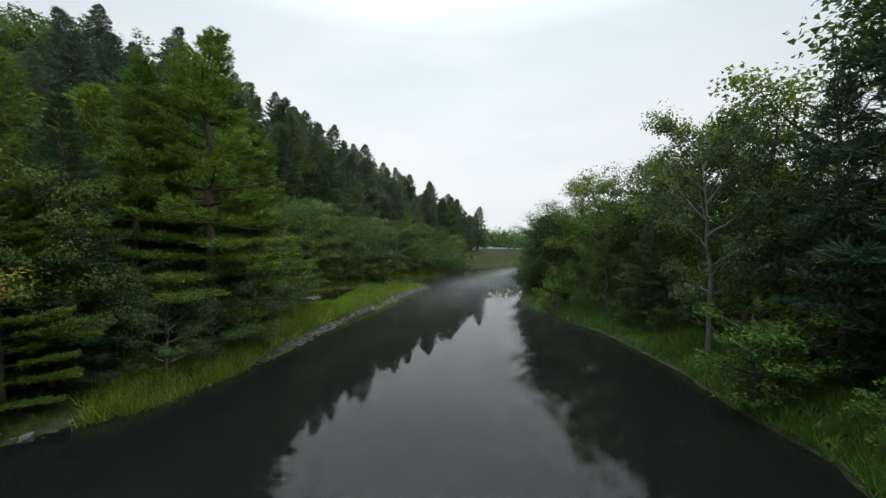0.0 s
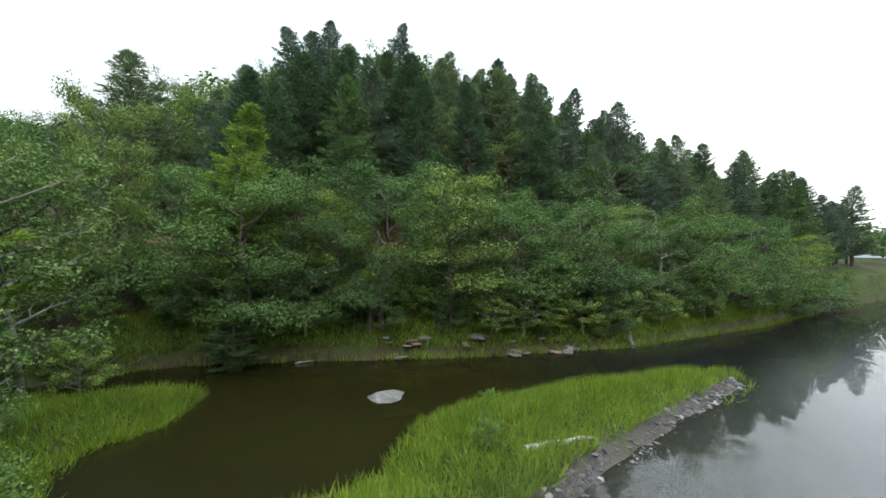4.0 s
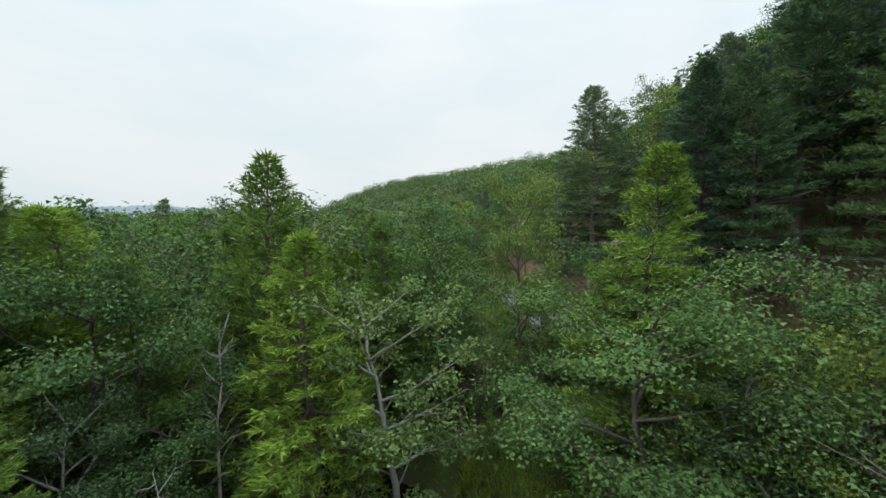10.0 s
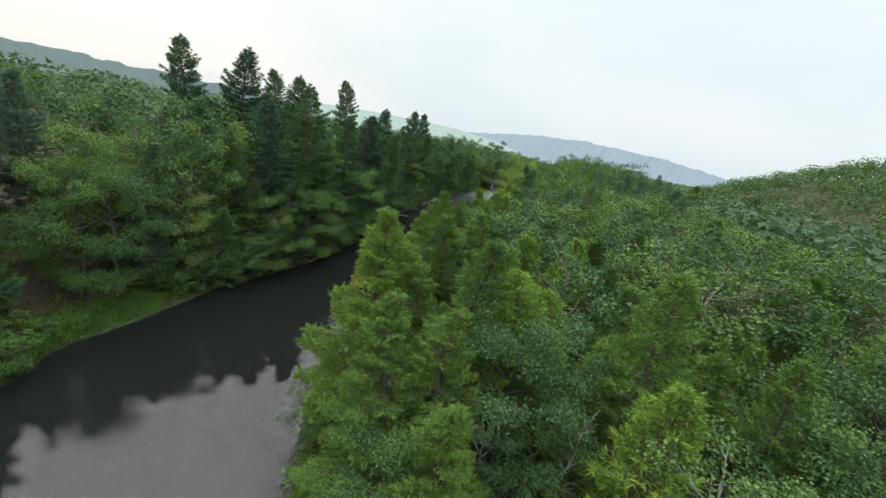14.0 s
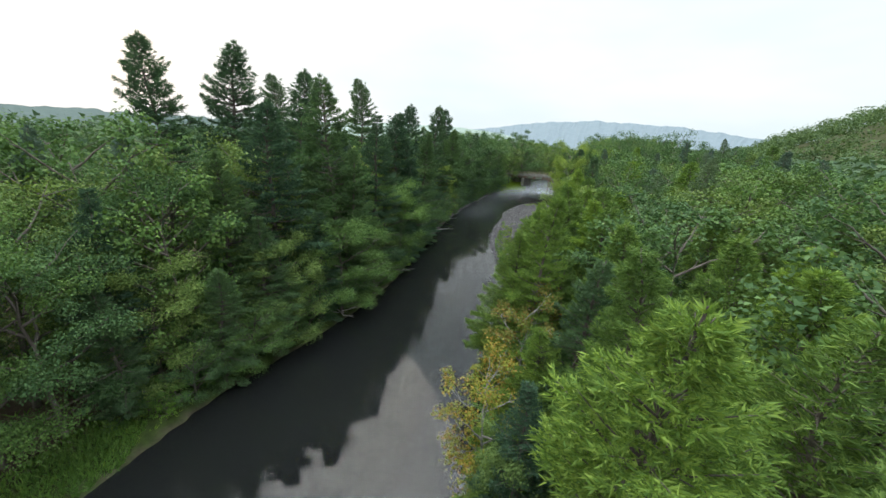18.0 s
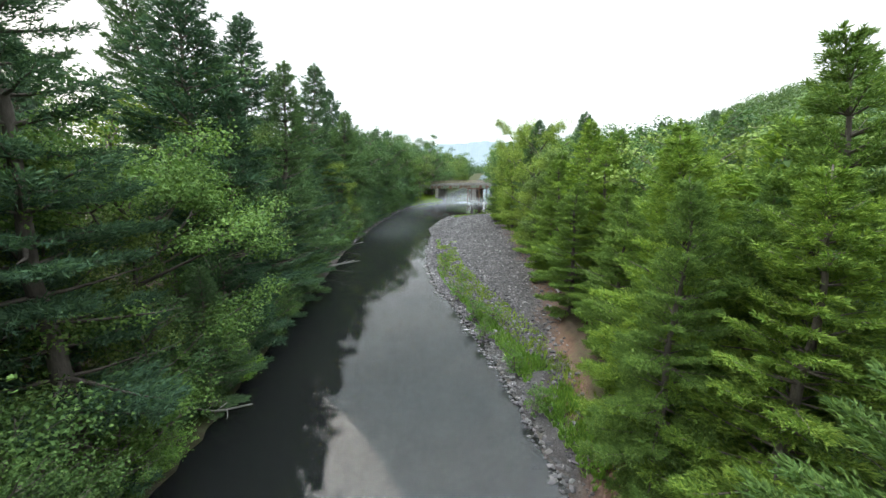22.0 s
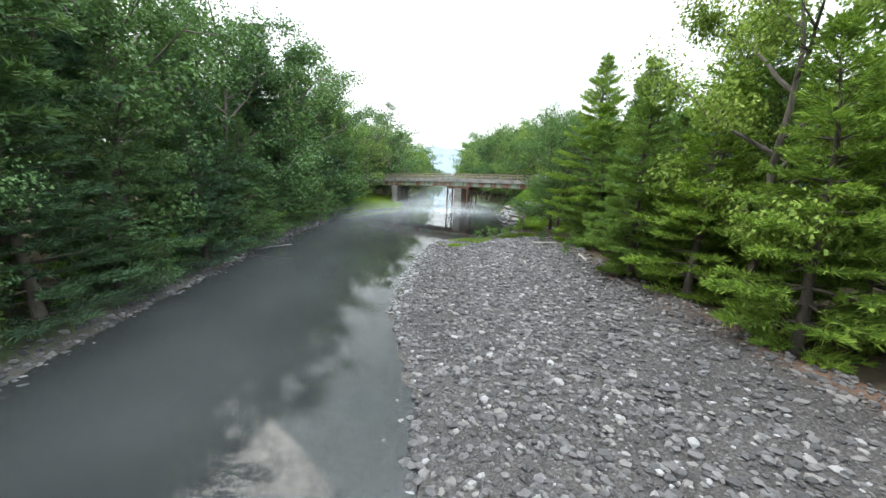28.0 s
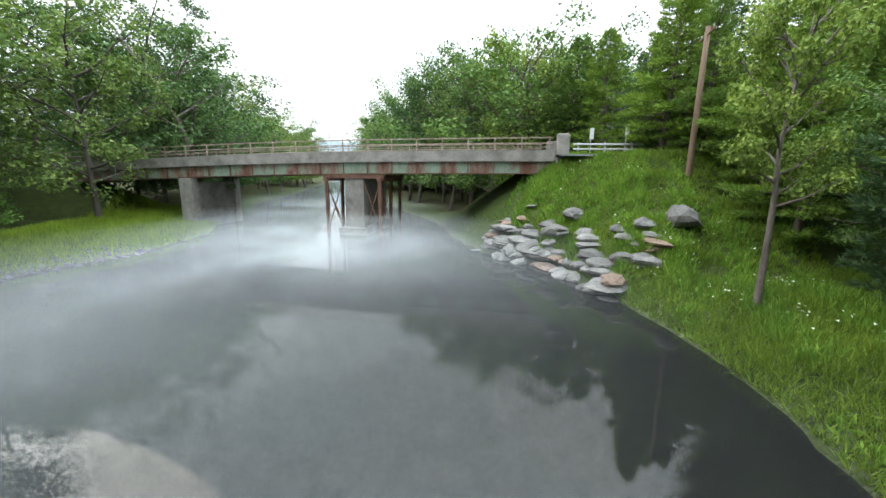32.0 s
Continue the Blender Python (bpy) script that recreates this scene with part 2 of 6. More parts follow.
def ground_material():
    """Forest floor, with grass, gravel and bare red earth where the ground's zones say so."""
    m, n, l = material("ground")
    zone = n.new("ShaderNodeVertexColor")
    zone.layer_name = "zone"
    sep = n.new("ShaderNodeSeparateColor")
    l.new(zone.outputs[0], sep.inputs[0])
    big = noise_node(n, l, 0.25, 3.0)
    mid = noise_node(n, l, 2.2, 5.0)
    fine = noise_node(n, l, 14.0, 6.0)
    floor_c = ramp(n, l, mid, [(0.3, (0.055, 0.042, 0.03)), (0.5, (0.085, 0.062, 0.042)), (0.75, (0.06, 0.085, 0.03))])
    grass_c = ramp(n, l, mid, [(0.25, (0.026, 0.040, 0.011)), (0.6, (0.046, 0.068, 0.016)), (0.85, (0.075, 0.088, 0.028))])
    grav_c = ramp(n, l, fine, [(0.25, (0.030, 0.027, 0.027)), (0.5, (0.062, 0.056, 0.054)), (0.75, (0.115, 0.106, 0.101))])
    earth_c = ramp(n, l, mid, [(0.3, (0.14, 0.075, 0.05)), (0.7, (0.24, 0.14, 0.10))])
    col = mixed(n, l, "MIX", sep.outputs["Blue"], floor_c, earth_c)
    col = mixed(n, l, "MIX", sep.outputs["Red"], col, grass_c)
    col = mixed(n, l, "MIX", sep.outputs["Green"], col, grav_c)
    col = mixed(n, l, "MULTIPLY", 0.7, col, ramp(n, l, big, [(0.3, (0.75, 0.75, 0.75)), (0.7, (1.2, 1.2, 1.2))]))
    col = mixed(n, l, "MULTIPLY", 0.6, col, ramp(n, l, fine, [(0.3, (0.7, 0.7, 0.7)), (0.7, (1.25, 1.25, 1.25))]))
    p = n.new("ShaderNodeBsdfPrincipled")
    p.inputs["Roughness"].default_value = 0.95
    p.inputs["Specular IOR Level"].default_value = 0.15
    l.new(col, p.inputs["Base Color"])
    l.new(bumped(n, l, fine, 0.8, 0.08), p.inputs["Normal"])
    o = n.new("ShaderNodeOutputMaterial")
    l.new(p.outputs[0], o.inputs[0])
    return m


def water_material():
    """Still brown river water: a glossy skin with faint ripples over a dim, partly seen bed."""
    m, n, l = material("river_water")
    small = noise_node(n, l, 1.6, 3.0, 0.5, stretch=(1, 1, 1))
    calm = noise_node(n, l, 0.12, 2.0, 0.5)
    wave = mixed(n, l, "MULTIPLY", 1.0, small, ramp(n, l, calm, [(0.42, (0.15, 0.15, 0.15)), (0.62, (1, 1, 1))]))
    p = n.new("ShaderNodeBsdfPrincipled")
    # shallow creek water is olive with silt, the river is grey
    tc = n.new("ShaderNodeTexCoord")
    far = n.new("ShaderNodeVectorMath")
    far.operation = "DISTANCE"
    far.inputs[1].default_value = (-19.0, 46.0, 0.0)
    l.new(tc.outputs["Object"], far.inputs[0])
    near = n.new("ShaderNodeMapRange")
    near.inputs["From Min"].default_value, near.inputs["From Max"].default_value = 8.0, 22.0
    l.new(far.outputs["Value"], near.inputs["Value"])
    l.new(ramp(n, l, near.outputs[0], [(0, (0.018, 0.017, 0.005)), (1, (0.014, 0.015, 0.015))]), p.inputs["Base Color"])
    p.inputs["Roughness"].default_value = 0.02
    p.inputs["IOR"].default_value = 1.56
    l.new(bumped(n, l, wave, 0.06, 0.02), p.inputs["Normal"])
    t = n.new("ShaderNodeBsdfTransparent")
    t.inputs["Color"].default_value = (0.42, 0.40, 0.22, 1)
    fr = n.new("ShaderNodeMixShader")
    fr.inputs[0].default_value = 0.25
    l.new(p.outputs[0], fr.inputs[1])
    l.new(t.outputs[0], fr.inputs[2])
    o = n.new("ShaderNodeOutputMaterial")
    l.new(fr.outputs[0], o.inputs[0])
    return m


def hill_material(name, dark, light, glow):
    """Wooded or farmed hills far off, a backdrop: the haze before them is put into pale colour and a glow."""
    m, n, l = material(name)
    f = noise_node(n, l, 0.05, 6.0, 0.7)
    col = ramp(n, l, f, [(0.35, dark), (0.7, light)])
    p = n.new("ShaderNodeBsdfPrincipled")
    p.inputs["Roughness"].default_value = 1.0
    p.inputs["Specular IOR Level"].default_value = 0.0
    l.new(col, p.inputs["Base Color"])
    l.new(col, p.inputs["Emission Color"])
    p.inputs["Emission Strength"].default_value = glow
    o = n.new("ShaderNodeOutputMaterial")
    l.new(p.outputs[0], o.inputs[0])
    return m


M_GROUND = ground_material()
M_WATER = water_material()
# blue-grey colours and emission paint the haze of distance onto the hills
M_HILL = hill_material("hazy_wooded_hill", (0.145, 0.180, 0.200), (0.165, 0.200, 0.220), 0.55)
M_HILL_NEAR = hill_material("hazy_near_hill", (0.080, 0.105, 0.100), (0.100, 0.125, 0.115), 0.4)
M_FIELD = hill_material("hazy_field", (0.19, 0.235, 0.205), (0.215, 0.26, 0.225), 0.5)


def mist_material():
    """Thin drifting mist: white where it hangs, clear elsewhere."""
    m, n, l = material("river_mist")
    zone = n.new("ShaderNodeVertexColor")
    zone.layer_name = "veil"
    f = noise_node(n, l, 0.16, 4.0, 0.55)
    soft = ramp(n, l, f, [(0.30, (0.3, 0.3, 0.3)), (0.70, (1, 1, 1))])
    fac = mixed(n, l, "MULTIPLY", 1.0, zone.outputs[0], soft)
    d = n.new("ShaderNodeBsdfDiffuse")
    d.inputs["Color"].default_value = (0.82, 0.87, 0.90, 1)
    t = n.new("ShaderNodeBsdfTransparent")
    s = n.new("ShaderNodeMixShader")
    l.new(fac, s.inputs[0])
    l.new(t.outputs[0], s.inputs[1])
    l.new(d.outputs[0], s.inputs[2])
    o = n.new("ShaderNodeOutputMaterial")
    l.new(s.outputs[0], o.inputs[0])
    return m


M_MIST = mist_material()


# ---------------------------------------------------------------- plan of the valley
EAST = [(110, 330), (52, 200), (33, 130), (19, 85), (11.8, 52), (9.6, 42), (9.8, 34), (11.4, 26), (11.2, 18), (10.4, 13), (10.2, 9.6), (7.0, 4.6), (2.9, -2.9), (-2, -9),
        (-9, -18.5), (-13.5, -27), (-18, -38), (-24, -51), (-30, -65), (-40.3, -84), (-52, -103), (-62, -117), (-71, -126), (-79.5, -130), (-84.5, -134.5), (-90, -146),
        (-103, -165), (-135, -205), (-230, -330), (-374, -520), (-560, -760)]
WEST = [(-590, -760), (-400, -520), (-258, -330), (-160, -205), (-129, -165), (-113, -142), (-104, -126), (-97.5, -118.5), (-94, -113.5), (-93, -108), (-87.3, -101.5), (-84, -98.9),
        (-80, -97), (-75.9, -95), (-72.3, -93.4), (-69.5, -93.4), (-65.6, -93.9), (-62.6, -91.8), (-57.5, -86), (-49.8, -76.5), (-46.6, -69), (-40, -57.7), (-36.3, -50), (-33.2, -41.5), (-31.8, -35), (-29, -25.5), (-25.4, -16), (-22, -9),
        (-16.6, 1.7), (-13.8, 7.8), (-10.4, 13.5), (-8.8, 19), (-8.0, 28), (-7.4, 34.5), (-6.1, 40), (-5.6, 47), (-4.2, 54), (-2.6, 61), (-3.2, 63), (-5.5, 60.5),
        (-8.8, 54.3), (-11.1, 49.3), (-12, 45.4), (-9.9, 41.4), (-10.9, 38.0), (-13.8, 34.4), (-17.2, 34.2), (-19.4, 35.4), (-19.9, 37.8), (-22.2, 39.8), (-23.6, 38.6), (-25.5, 34), (-27, 28), (-30.5, 19),
        (-35.5, 9), (-43, -3), (-45, -1.5), (-38, 11), (-33.5, 20.5), (-30.8, 29), (-29.5, 35), (-28.9, 41),
        (-24.8, 46.5), (-20.1, 51.9), (-16.8, 56.1), (-9.9, 67.1), (-2.2, 87.9), (8, 125), (30, 200), (80, 330)]
ROAD = [(-520, -520), (-390, -340), (-300, -215), (-240, -130), (-190, -62), (-140, -10), (-95, 21), (-58, 36.3), (-47.5, 40.8), (-38.5, 47.5), (-31, 57), (-24, 68), (-17, 82), (-7, 106), (6, 140), (28, 195), (75, 290), (150, 420)]
TREELINE = [(-20, 4), (-23.5, -6), (-26.5, -14), (-33, -23), (-38.5, -30), (-44, -37), (-48.5, -44.5), (-53, -52), (-58, -61), (-63.5, -70), (-69, -78), (-76, -85), (-84, -90), (-92, -97), (-101, -106), (-108, -112)]
ROAD_Z = 5.0


def segment_distance(px, py, line):
    """Distance to a polyline, and on which side of it (positive on its left)."""
    best = np.full(px.shape, 1e9)
    side = np.ones(px.shape)
    for (ax, ay), (bx, by) in zip(line[:-1], line[1:]):
        dx, dy = bx - ax, by - ay
        s = np.clip(((px - ax) * dx + (py - ay) * dy) / (dx * dx + dy * dy), 0, 1)
        d = np.hypot(px - ax - s * dx, py - ay - s * dy)
        near = d < best
        side = np.where(near, np.sign(dx * (py - ay) - dy * (px - ax) + 1e-9), side)
        best = np.where(near, d, best)
    return best, side


def inside(px, py, poly):
    res = np.zeros(px.shape, bool)
    for (ax, ay), (bx, by) in zip(poly, poly[1:] + poly[:1]):
        if ay == by:
            continue
        cross = ((ay > py) != (by > py)) & (px < (bx - ax) * (py - ay) / (by - ay) + ax)
        res ^= cross
    return res


RIVER = EAST + WEST


def water_distance(px, py):
    """Metres from the water's edge: positive on land, negative in the river."""
    d, _ = segment_distance(px, py, RIVER + RIVER[:1])
    return np.where(inside(px, py, RIVER), -d, d)


def smooth(a, b, x):
    t = np.clip((x - a) / (b - a), 0, 1)
    return t * t * (3 - 2 * t)


BAR = WEST[12:27] + TREELINE[1:12]
SPIT = [(-9, 8), (-8, 28), (-5, 46), (-2, 62), (-6, 62), (-13, 47), (-11, 40), (-15, 35), (-20, 35), (-23.5, 40.5), (-26, 34), (-24, 28), (-18, 28), (-13, 26), (-12.5, 14)]
HILL_S = [-60, -16, -13, -3.5, 3.2, 6, 16, 30, 60, 110, 220, 420, 900]
HILL_Z = [0, 0, 0.3, 3.7, 3.7, 5.4, 12, 21, 42, 62, 84, 72, 10]


def relief(px, py):
    d, side = segment_distance(px, py, ROAD)
    s = d * side
    fade = 1 - 0.86 * smooth(95, 270, py)
    h = np.interp(s, HILL_S, HILL_Z) * (1 - 0.32 * smooth(-60, -150, px + 0.5 * py) + 0.25 * smooth(-250, -450, px))
    fade = fade * (1 - 0.88 * smooth(-170, -430, py))
    return np.where(h > 4, 4 + (h - 4) * fade, h), s


def bumps(px, py, size, seed):
    v = np.zeros(px.shape)
    for k in range(4):
        a = 1.3 * k + seed
        f = (2 ** k) / size
        v += np.sin(f * (px * math.cos(a) + py * math.sin(a)) * 6.28 + seed * 3) * np.sin(f * (px * math.sin(a * 1.7) - py * math.cos(a * 1.7)) * 5.1 + seed) / 2 ** k
    return v


def ground_height(px, py):
    px, py = np.asarray(px, float), np.asarray(py, float)
    sd = water_distance(px, py)
    bar = inside(px, py, BAR) & (sd > 0)
    land = np.where(bar, 0.10 * sd, 0.95 * (1 - np.exp(-sd / 1.6)) + 0.012 * np.clip(sd, 0, 60))
    land = np.where(bar, np.minimum(land, 1.0 + 0.02 * sd), land)
    hill, s = relief(px, py)
    on_road = np.abs(s) < 3.3
    rough = 0.16 * bumps(px, py, 9.0, 0.7) + 0.05 * bumps(px, py, 2.5, 2.1)
    land = land + hill + rough * smooth(0.5, 4, sd) * np.where(on_road, 0, 1) * np.where(bar, 0.5, 1)
    land = np.where(on_road, ROAD_Z - 0.06, land)
    # the embankment that carries the road up to the bridge
    bd, _ = segment_distance(px, py, [(-101, -112), (-116, -88), (-135, -60)])
    land = np.maximum(land, np.minimum(np.minimum(6.6 - 0.62 * np.clip(bd - 3.6, 0, 50), 6.6), 0.25 + 0.85 * np.clip(sd, 0, 50)) + 0.25 * bumps(px, py, 3.0, 0.8) * smooth(0, 2, sd) * smooth(3.4, 4.5, bd))
    ed, _ = segment_distance(px, py, [(-76, -155), (-60, -181), (-30, -225)])
    land = np.maximum(land, np.minimum(5.3 - 0.6 * np.clip(ed - 3.6, 0, 50), 5.3))
    bed = -np.minimum(1.4, 0.22 * np.abs(sd)) + 0.05 * bumps(px, py, 3, 1.3)
    return np.where(sd > 0, np.maximum(land, 0.04), np.minimum(bed, -0.03 - 0.1 * np.clip(-sd, 0, 1)))


def height_at(x, y):
    return float(ground_height(np.array([x]), np.array([y]))[0])


# ---------------------------------------------------------------- mesh helpers
def mesh_of(name, verts, faces, mat, smooth_shade=False):
    me = bpy.data.meshes.new(name)
    me.from_pydata(verts if isinstance(verts, list) else verts.tolist(), [], faces if isinstance(faces, list) else faces.tolist())
    me.materials.append(mat)
    if smooth_shade:
        me.polygons.foreach_set("use_smooth", [True] * len(me.polygons))
    me.update()
    return me


def part_mesh(name, me, parent, label=""):
    ob = new(name, me)
    ob.parent = parent
    return tagged(ob, label)


def part(name, bm, mat, parent, label=""):
    me = bpy.data.meshes.new(name)
    bm.to_mesh(me)
    bm.free()
    me.materials.append(mat)
    return part_mesh(name, me, parent, label)


def box_bm(sx, sy, sz, bevel=0.0, at=(0, 0, 0), turn=0.0):
    bm = bmesh.new()
    bmesh.ops.create_cube(bm, size=1.0, matrix=Matrix.Diagonal((sx, sy, sz, 1)))
    if bevel:
        bmesh.ops.bevel(bm, geom=bm.edges[:], offset=bevel, segments=2, affect="EDGES", profile=0.6)
    bm.transform(Matrix.Translation(at) @ Matrix.Rotation(turn, 4, "Z"))
    return bm


def tube(points, radii, sides=7):
    """Verts and faces of a tapered tube along points."""
    pts = np.asarray(points, float)
    d = np.gradient(pts, axis=0)
    d /= np.linalg.norm(d, axis=1)[:, None] + 1e-9
    ref = np.array([0.31, 0.17, 1.0]) if abs(d[0, 2]) < 0.8 else np.array([1.0, 0.2, 0.1])
    u = np.cross(d, ref)
    u /= np.linalg.norm(u, axis=1)[:, None] + 1e-9
    v = np.cross(d, u)
    a = np.arange(sides) * 2 * math.pi / sides
    ring = np.cos(a)[None, :, None] * u[:, None] + np.sin(a)[None, :, None] * v[:, None]
    verts = (pts[:, None] + ring * np.asarray(radii)[:, None, None]).reshape(-1, 3)
    faces = []
    for i in range(len(pts) - 1):
        for k in range(sides):
            j = (k + 1) % sides
            faces.append((i * sides + k, i * sides + j, (i + 1) * sides + j, (i + 1) * sides + k))
    faces.append(tuple((len(pts) - 1) * sides + k for k in range(sides)))
    return verts, faces


class Gather:
    """Collects pieces of one mesh."""
    def __init__(self):
        self.v, self.f, self.arrays, self.n = [], [], [], 0

    def add(self, verts, faces):
        self.v.append(np.asarray(verts))
        self.f.extend([tuple(i + self.n for i in f) for f in faces])
        self.n += len(verts)

    def add_array(self, verts, faces):
        self.v.append(verts)
        self.arrays.append(faces + self.n)
        self.n += len(verts)

    def mesh(self, name, mat, smooth_shade=True):
        if self.f:
            faces = self.f + [tuple(f) for a in self.arrays for f in a.tolist()]
            return mesh_of(name, np.concatenate(self.v), faces, mat, smooth_shade)
        verts, faces = np.concatenate(self.v), np.concatenate(self.arrays)
        me = bpy.data.meshes.new(name)
        me.vertices.add(len(verts))
        me.vertices.foreach_set("co", verts.astype(np.float32).ravel())
        me.loops.add(faces.size)
        me.loops.foreach_set("vertex_index", faces.astype(np.int32).ravel())
        me.polygons.add(len(faces))
        me.polygons.foreach_set("loop_start", (np.arange(len(faces)) * faces.shape[1]).astype(np.int32))
        me.materials.append(mat)
        me.update(calc_edges=True)
        me.validate()
        me.polygons.foreach_set("use_smooth", [smooth_shade] * len(faces))
        return me


# ---------------------------------------------------------------- ground and water
def graded(lo, hi, step, far_lo, far_hi):
    core = np.arange(lo, hi + step, step)
    out = []
    for start, end, sign in ((core[-1], far_hi, 1), (core[0], far_lo, -1)):
        v, s, acc = start, step, []
        while (end - v) * sign > 0:
            s *= 1.16
            v += s * sign
            acc.append(v)
        out.append(acc)
    return np.array(out[1][::-1] + core.tolist() + out[0])


def build_ground():
    xs, ys = graded(-125, 40, 0.8, -2600, 2600), graded(-170, 110, 0.8, -2600, 2600)
    gx, gy = np.meshgrid(xs, ys, indexing="ij")
    z = ground_height(gx, gy)
    far = np.hypot(gx + 30, gy + 30)
    verts = np.stack([gx, gy, z], -1).reshape(-1, 3)
    nx, ny = len(xs), len(ys)
    i = np.arange((nx - 1) * (ny - 1))
    a = (i // (ny - 1)) * ny + i % (ny - 1)
    faces = np.stack([a, a + ny, a + ny + 1, a + 1], -1)
    me = mesh_of("ground", verts, faces, M_GROUND, True)
    px, py = gx.ravel(), gy.ravel()
    sd = water_distance(px, py)
    hill, s = relief(px, py)
    bar = inside(px, py, BAR)
    tl, _ = segment_distance(px, py, TREELINE)
    wob = 0.5 * bumps(px, py, 6, 0.4) + 0.4 * bumps(px, py, 2.0, 1.4)
    gravel = np.where(bar, smooth(0.2, 2.2, tl + wob), 0)
    gravel = np.maximum(gravel, np.where(sd < 0, 0.45, 0))
    gravel = np.maximum(gravel, smooth(2.8, 1.4, np.hypot(px + 12.2, py - 9.4) + 0.4 * wob) * (sd > 0.9))
    creek = (px < -9.3) & (py > 28) & (segment_distance(px, py, EAST)[1] < 0)
    gravel = np.where(creek, 0.12 * (sd < -0.5), gravel)
    stony = np.maximum(inside(px, py, [(-9.5, 5), (3, 5), (3, 66), (-6, 66)]) * 1.0, ((py < -45) & (px > -80)) * 1.0)
    gravel = np.maximum(gravel, smooth(0.8, 0.3, sd + 0.3 * wob) * (sd > 0) * stony)
    gravel *= np.where((z.ravel() > 0.7) & ~bar & (np.hypot(px + 12.2, py - 9.4) > 3.5), 0, 1)
    grass = np.where(inside(px, py, SPIT), 0.9, 0)
    grass = np.maximum(grass, smooth(5.0, 2.0, sd + wob) * (sd > 0) * ~bar)
    grass = np.maximum(grass, smooth(9, 5, np.abs(s) + wob) * smooth(2.2, 2.8, np.abs(s)))
    emb, _ = segment_distance(px, py, [(-101, -112), (-116, -88)])
    emb2, _ = segment_distance(px, py, [(-86, -99), (-100, -106), (-104, -112)])
    emb3, _ = segment_distance(px, py, [(-78, -136), (-72, -150), (-60, -181)])
    grass = np.maximum(grass, 0.9 * (emb < 12) + 0.9 * (emb2 < 9) + 0.9 * (emb3 < 13) * (sd > 0.3)).clip(0, 1)
    grass *= 1 - gravel * (sd > 0)
    earth = np.where(bar, smooth(4.0, 0.5, tl + wob) * 0.7, 0)
    earth = np.maximum(earth, smooth(5, 2.5, np.hypot(px + 27.5, py - 52) + wob))
    earth = np.maximum(earth, smooth(3, 1.5, np.hypot(px + 18, py - 63) + wob))
    earth = np.maximum(earth, smooth(3.2, 5, s) * smooth(16, 9, s) * 0.3)
    grass *= 1 - 0.85 * smooth(4.5, 6, s) * smooth(18, 12, s)
    core = np.hypot(px + 35, py + 30)
    grass = np.maximum(grass, 0.6 * smooth(95, 150, core))
    earth *= smooth(130, 100, core)
    zone = np.stack([grass, gravel * np.where(sd < 0, 0.6, 1), earth, np.ones_like(grass)], -1)
    attr = me.color_attributes.new("zone", "FLOAT_COLOR", "POINT")
    attr.data.foreach_set("color", zone.ravel().astype(np.float32))
    return tagged(new("ground", me), "wooded valley floor with grass banks and grey gravel", "ground", kind="structure")


GROUND = build_ground()


def build_water():
    xs, ys = graded(-120, 40, 6, -700, 400), graded(-170, 110, 6, -900, 420)
    gx, gy = np.meshgrid(xs, ys, indexing="ij")
    nx, ny = len(xs), len(ys)
    i = np.arange((nx - 1) * (ny - 1))
    a = (i // (ny - 1)) * ny + i % (ny - 1)
    f = np.stack([a, a + ny, a + ny + 1, a + 1], -1)
    px, py = gx.ravel(), gy.ravel()
    keep = water_distance(px, py)[f].min(1) < 7
    me = mesh_of("river_water", np.stack([px, py, 0 * px], -1), f[keep], M_WATER, True)
    return tagged(new("water", me), "still dark river water mirroring the trees", "river", kind="structure")


build_water()


# ---------------------------------------------------------------- trees
def unit(v):
    return v / (np.linalg.norm(v, axis=-1, keepdims=True) + 1e-9)


def leaf_quads(g, rng, pos, nrm, length, width):
    """Pointed leaves at pos, facing nrm."""
    n = len(pos)
    if n == 0:
        return
    r = rng.normal(size=(n, 3))
    a = unit(np.cross(nrm, r))
    b = np.cross(nrm, a)
    L = (length * rng.uniform(0.7, 1.3, n))[:, None]
    W = (width * rng.uniform(0.7, 1.3, n))[:, None]
    droop = nrm * (L * rng.uniform(-0.2, 0.25, n)[:, None])
    v = np.stack([pos - a * L * 0.55, pos + a * L * 0.3 + b * W * 0.62 + droop, pos + a * L * 0.3 - b * W * 0.62 + droop], 1).reshape(-1, 3)
    g.add_array(v, np.arange(n * 3).reshape(n, 3))


def needle_tufts(g, rng, pos, way, length, width, blades=3, spread=0.55):
    """Fans of narrow three-cornered blades at pos, pointing way."""
    n = len(pos)
    if n == 0:
        return
    for k in range(blades):
        d = unit(way + rng.normal(size=(n, 3)) * spread)
        s = unit(np.cross(d, rng.normal(size=(n, 3))))
        L = (length * rng.uniform(0.7, 1.3, n))[:, None]
        W = width * rng.uniform(0.7, 1.3, n)[:, None]
        v = np.stack([pos - s * W * 0.7, pos + d * L, pos + s * W * 0.7 + d * L * 0.25], 1).reshape(-1, 3)
        g.add_array(v, np.arange(n * 3).reshape(n, 3))


def curve_points(start, way, length, rise, n, rng, wander=0.08):
    t = np.linspace(0, 1, n)[:, None]
    p = np.asarray(start) + np.asarray(way) * length * t
    p[:, 2] += rise * length * (t[:, 0] ** 2)
    p[1:] += np.cumsum(rng.normal(size=(n - 1, 3)) * wander * length / n, 0)
    return p


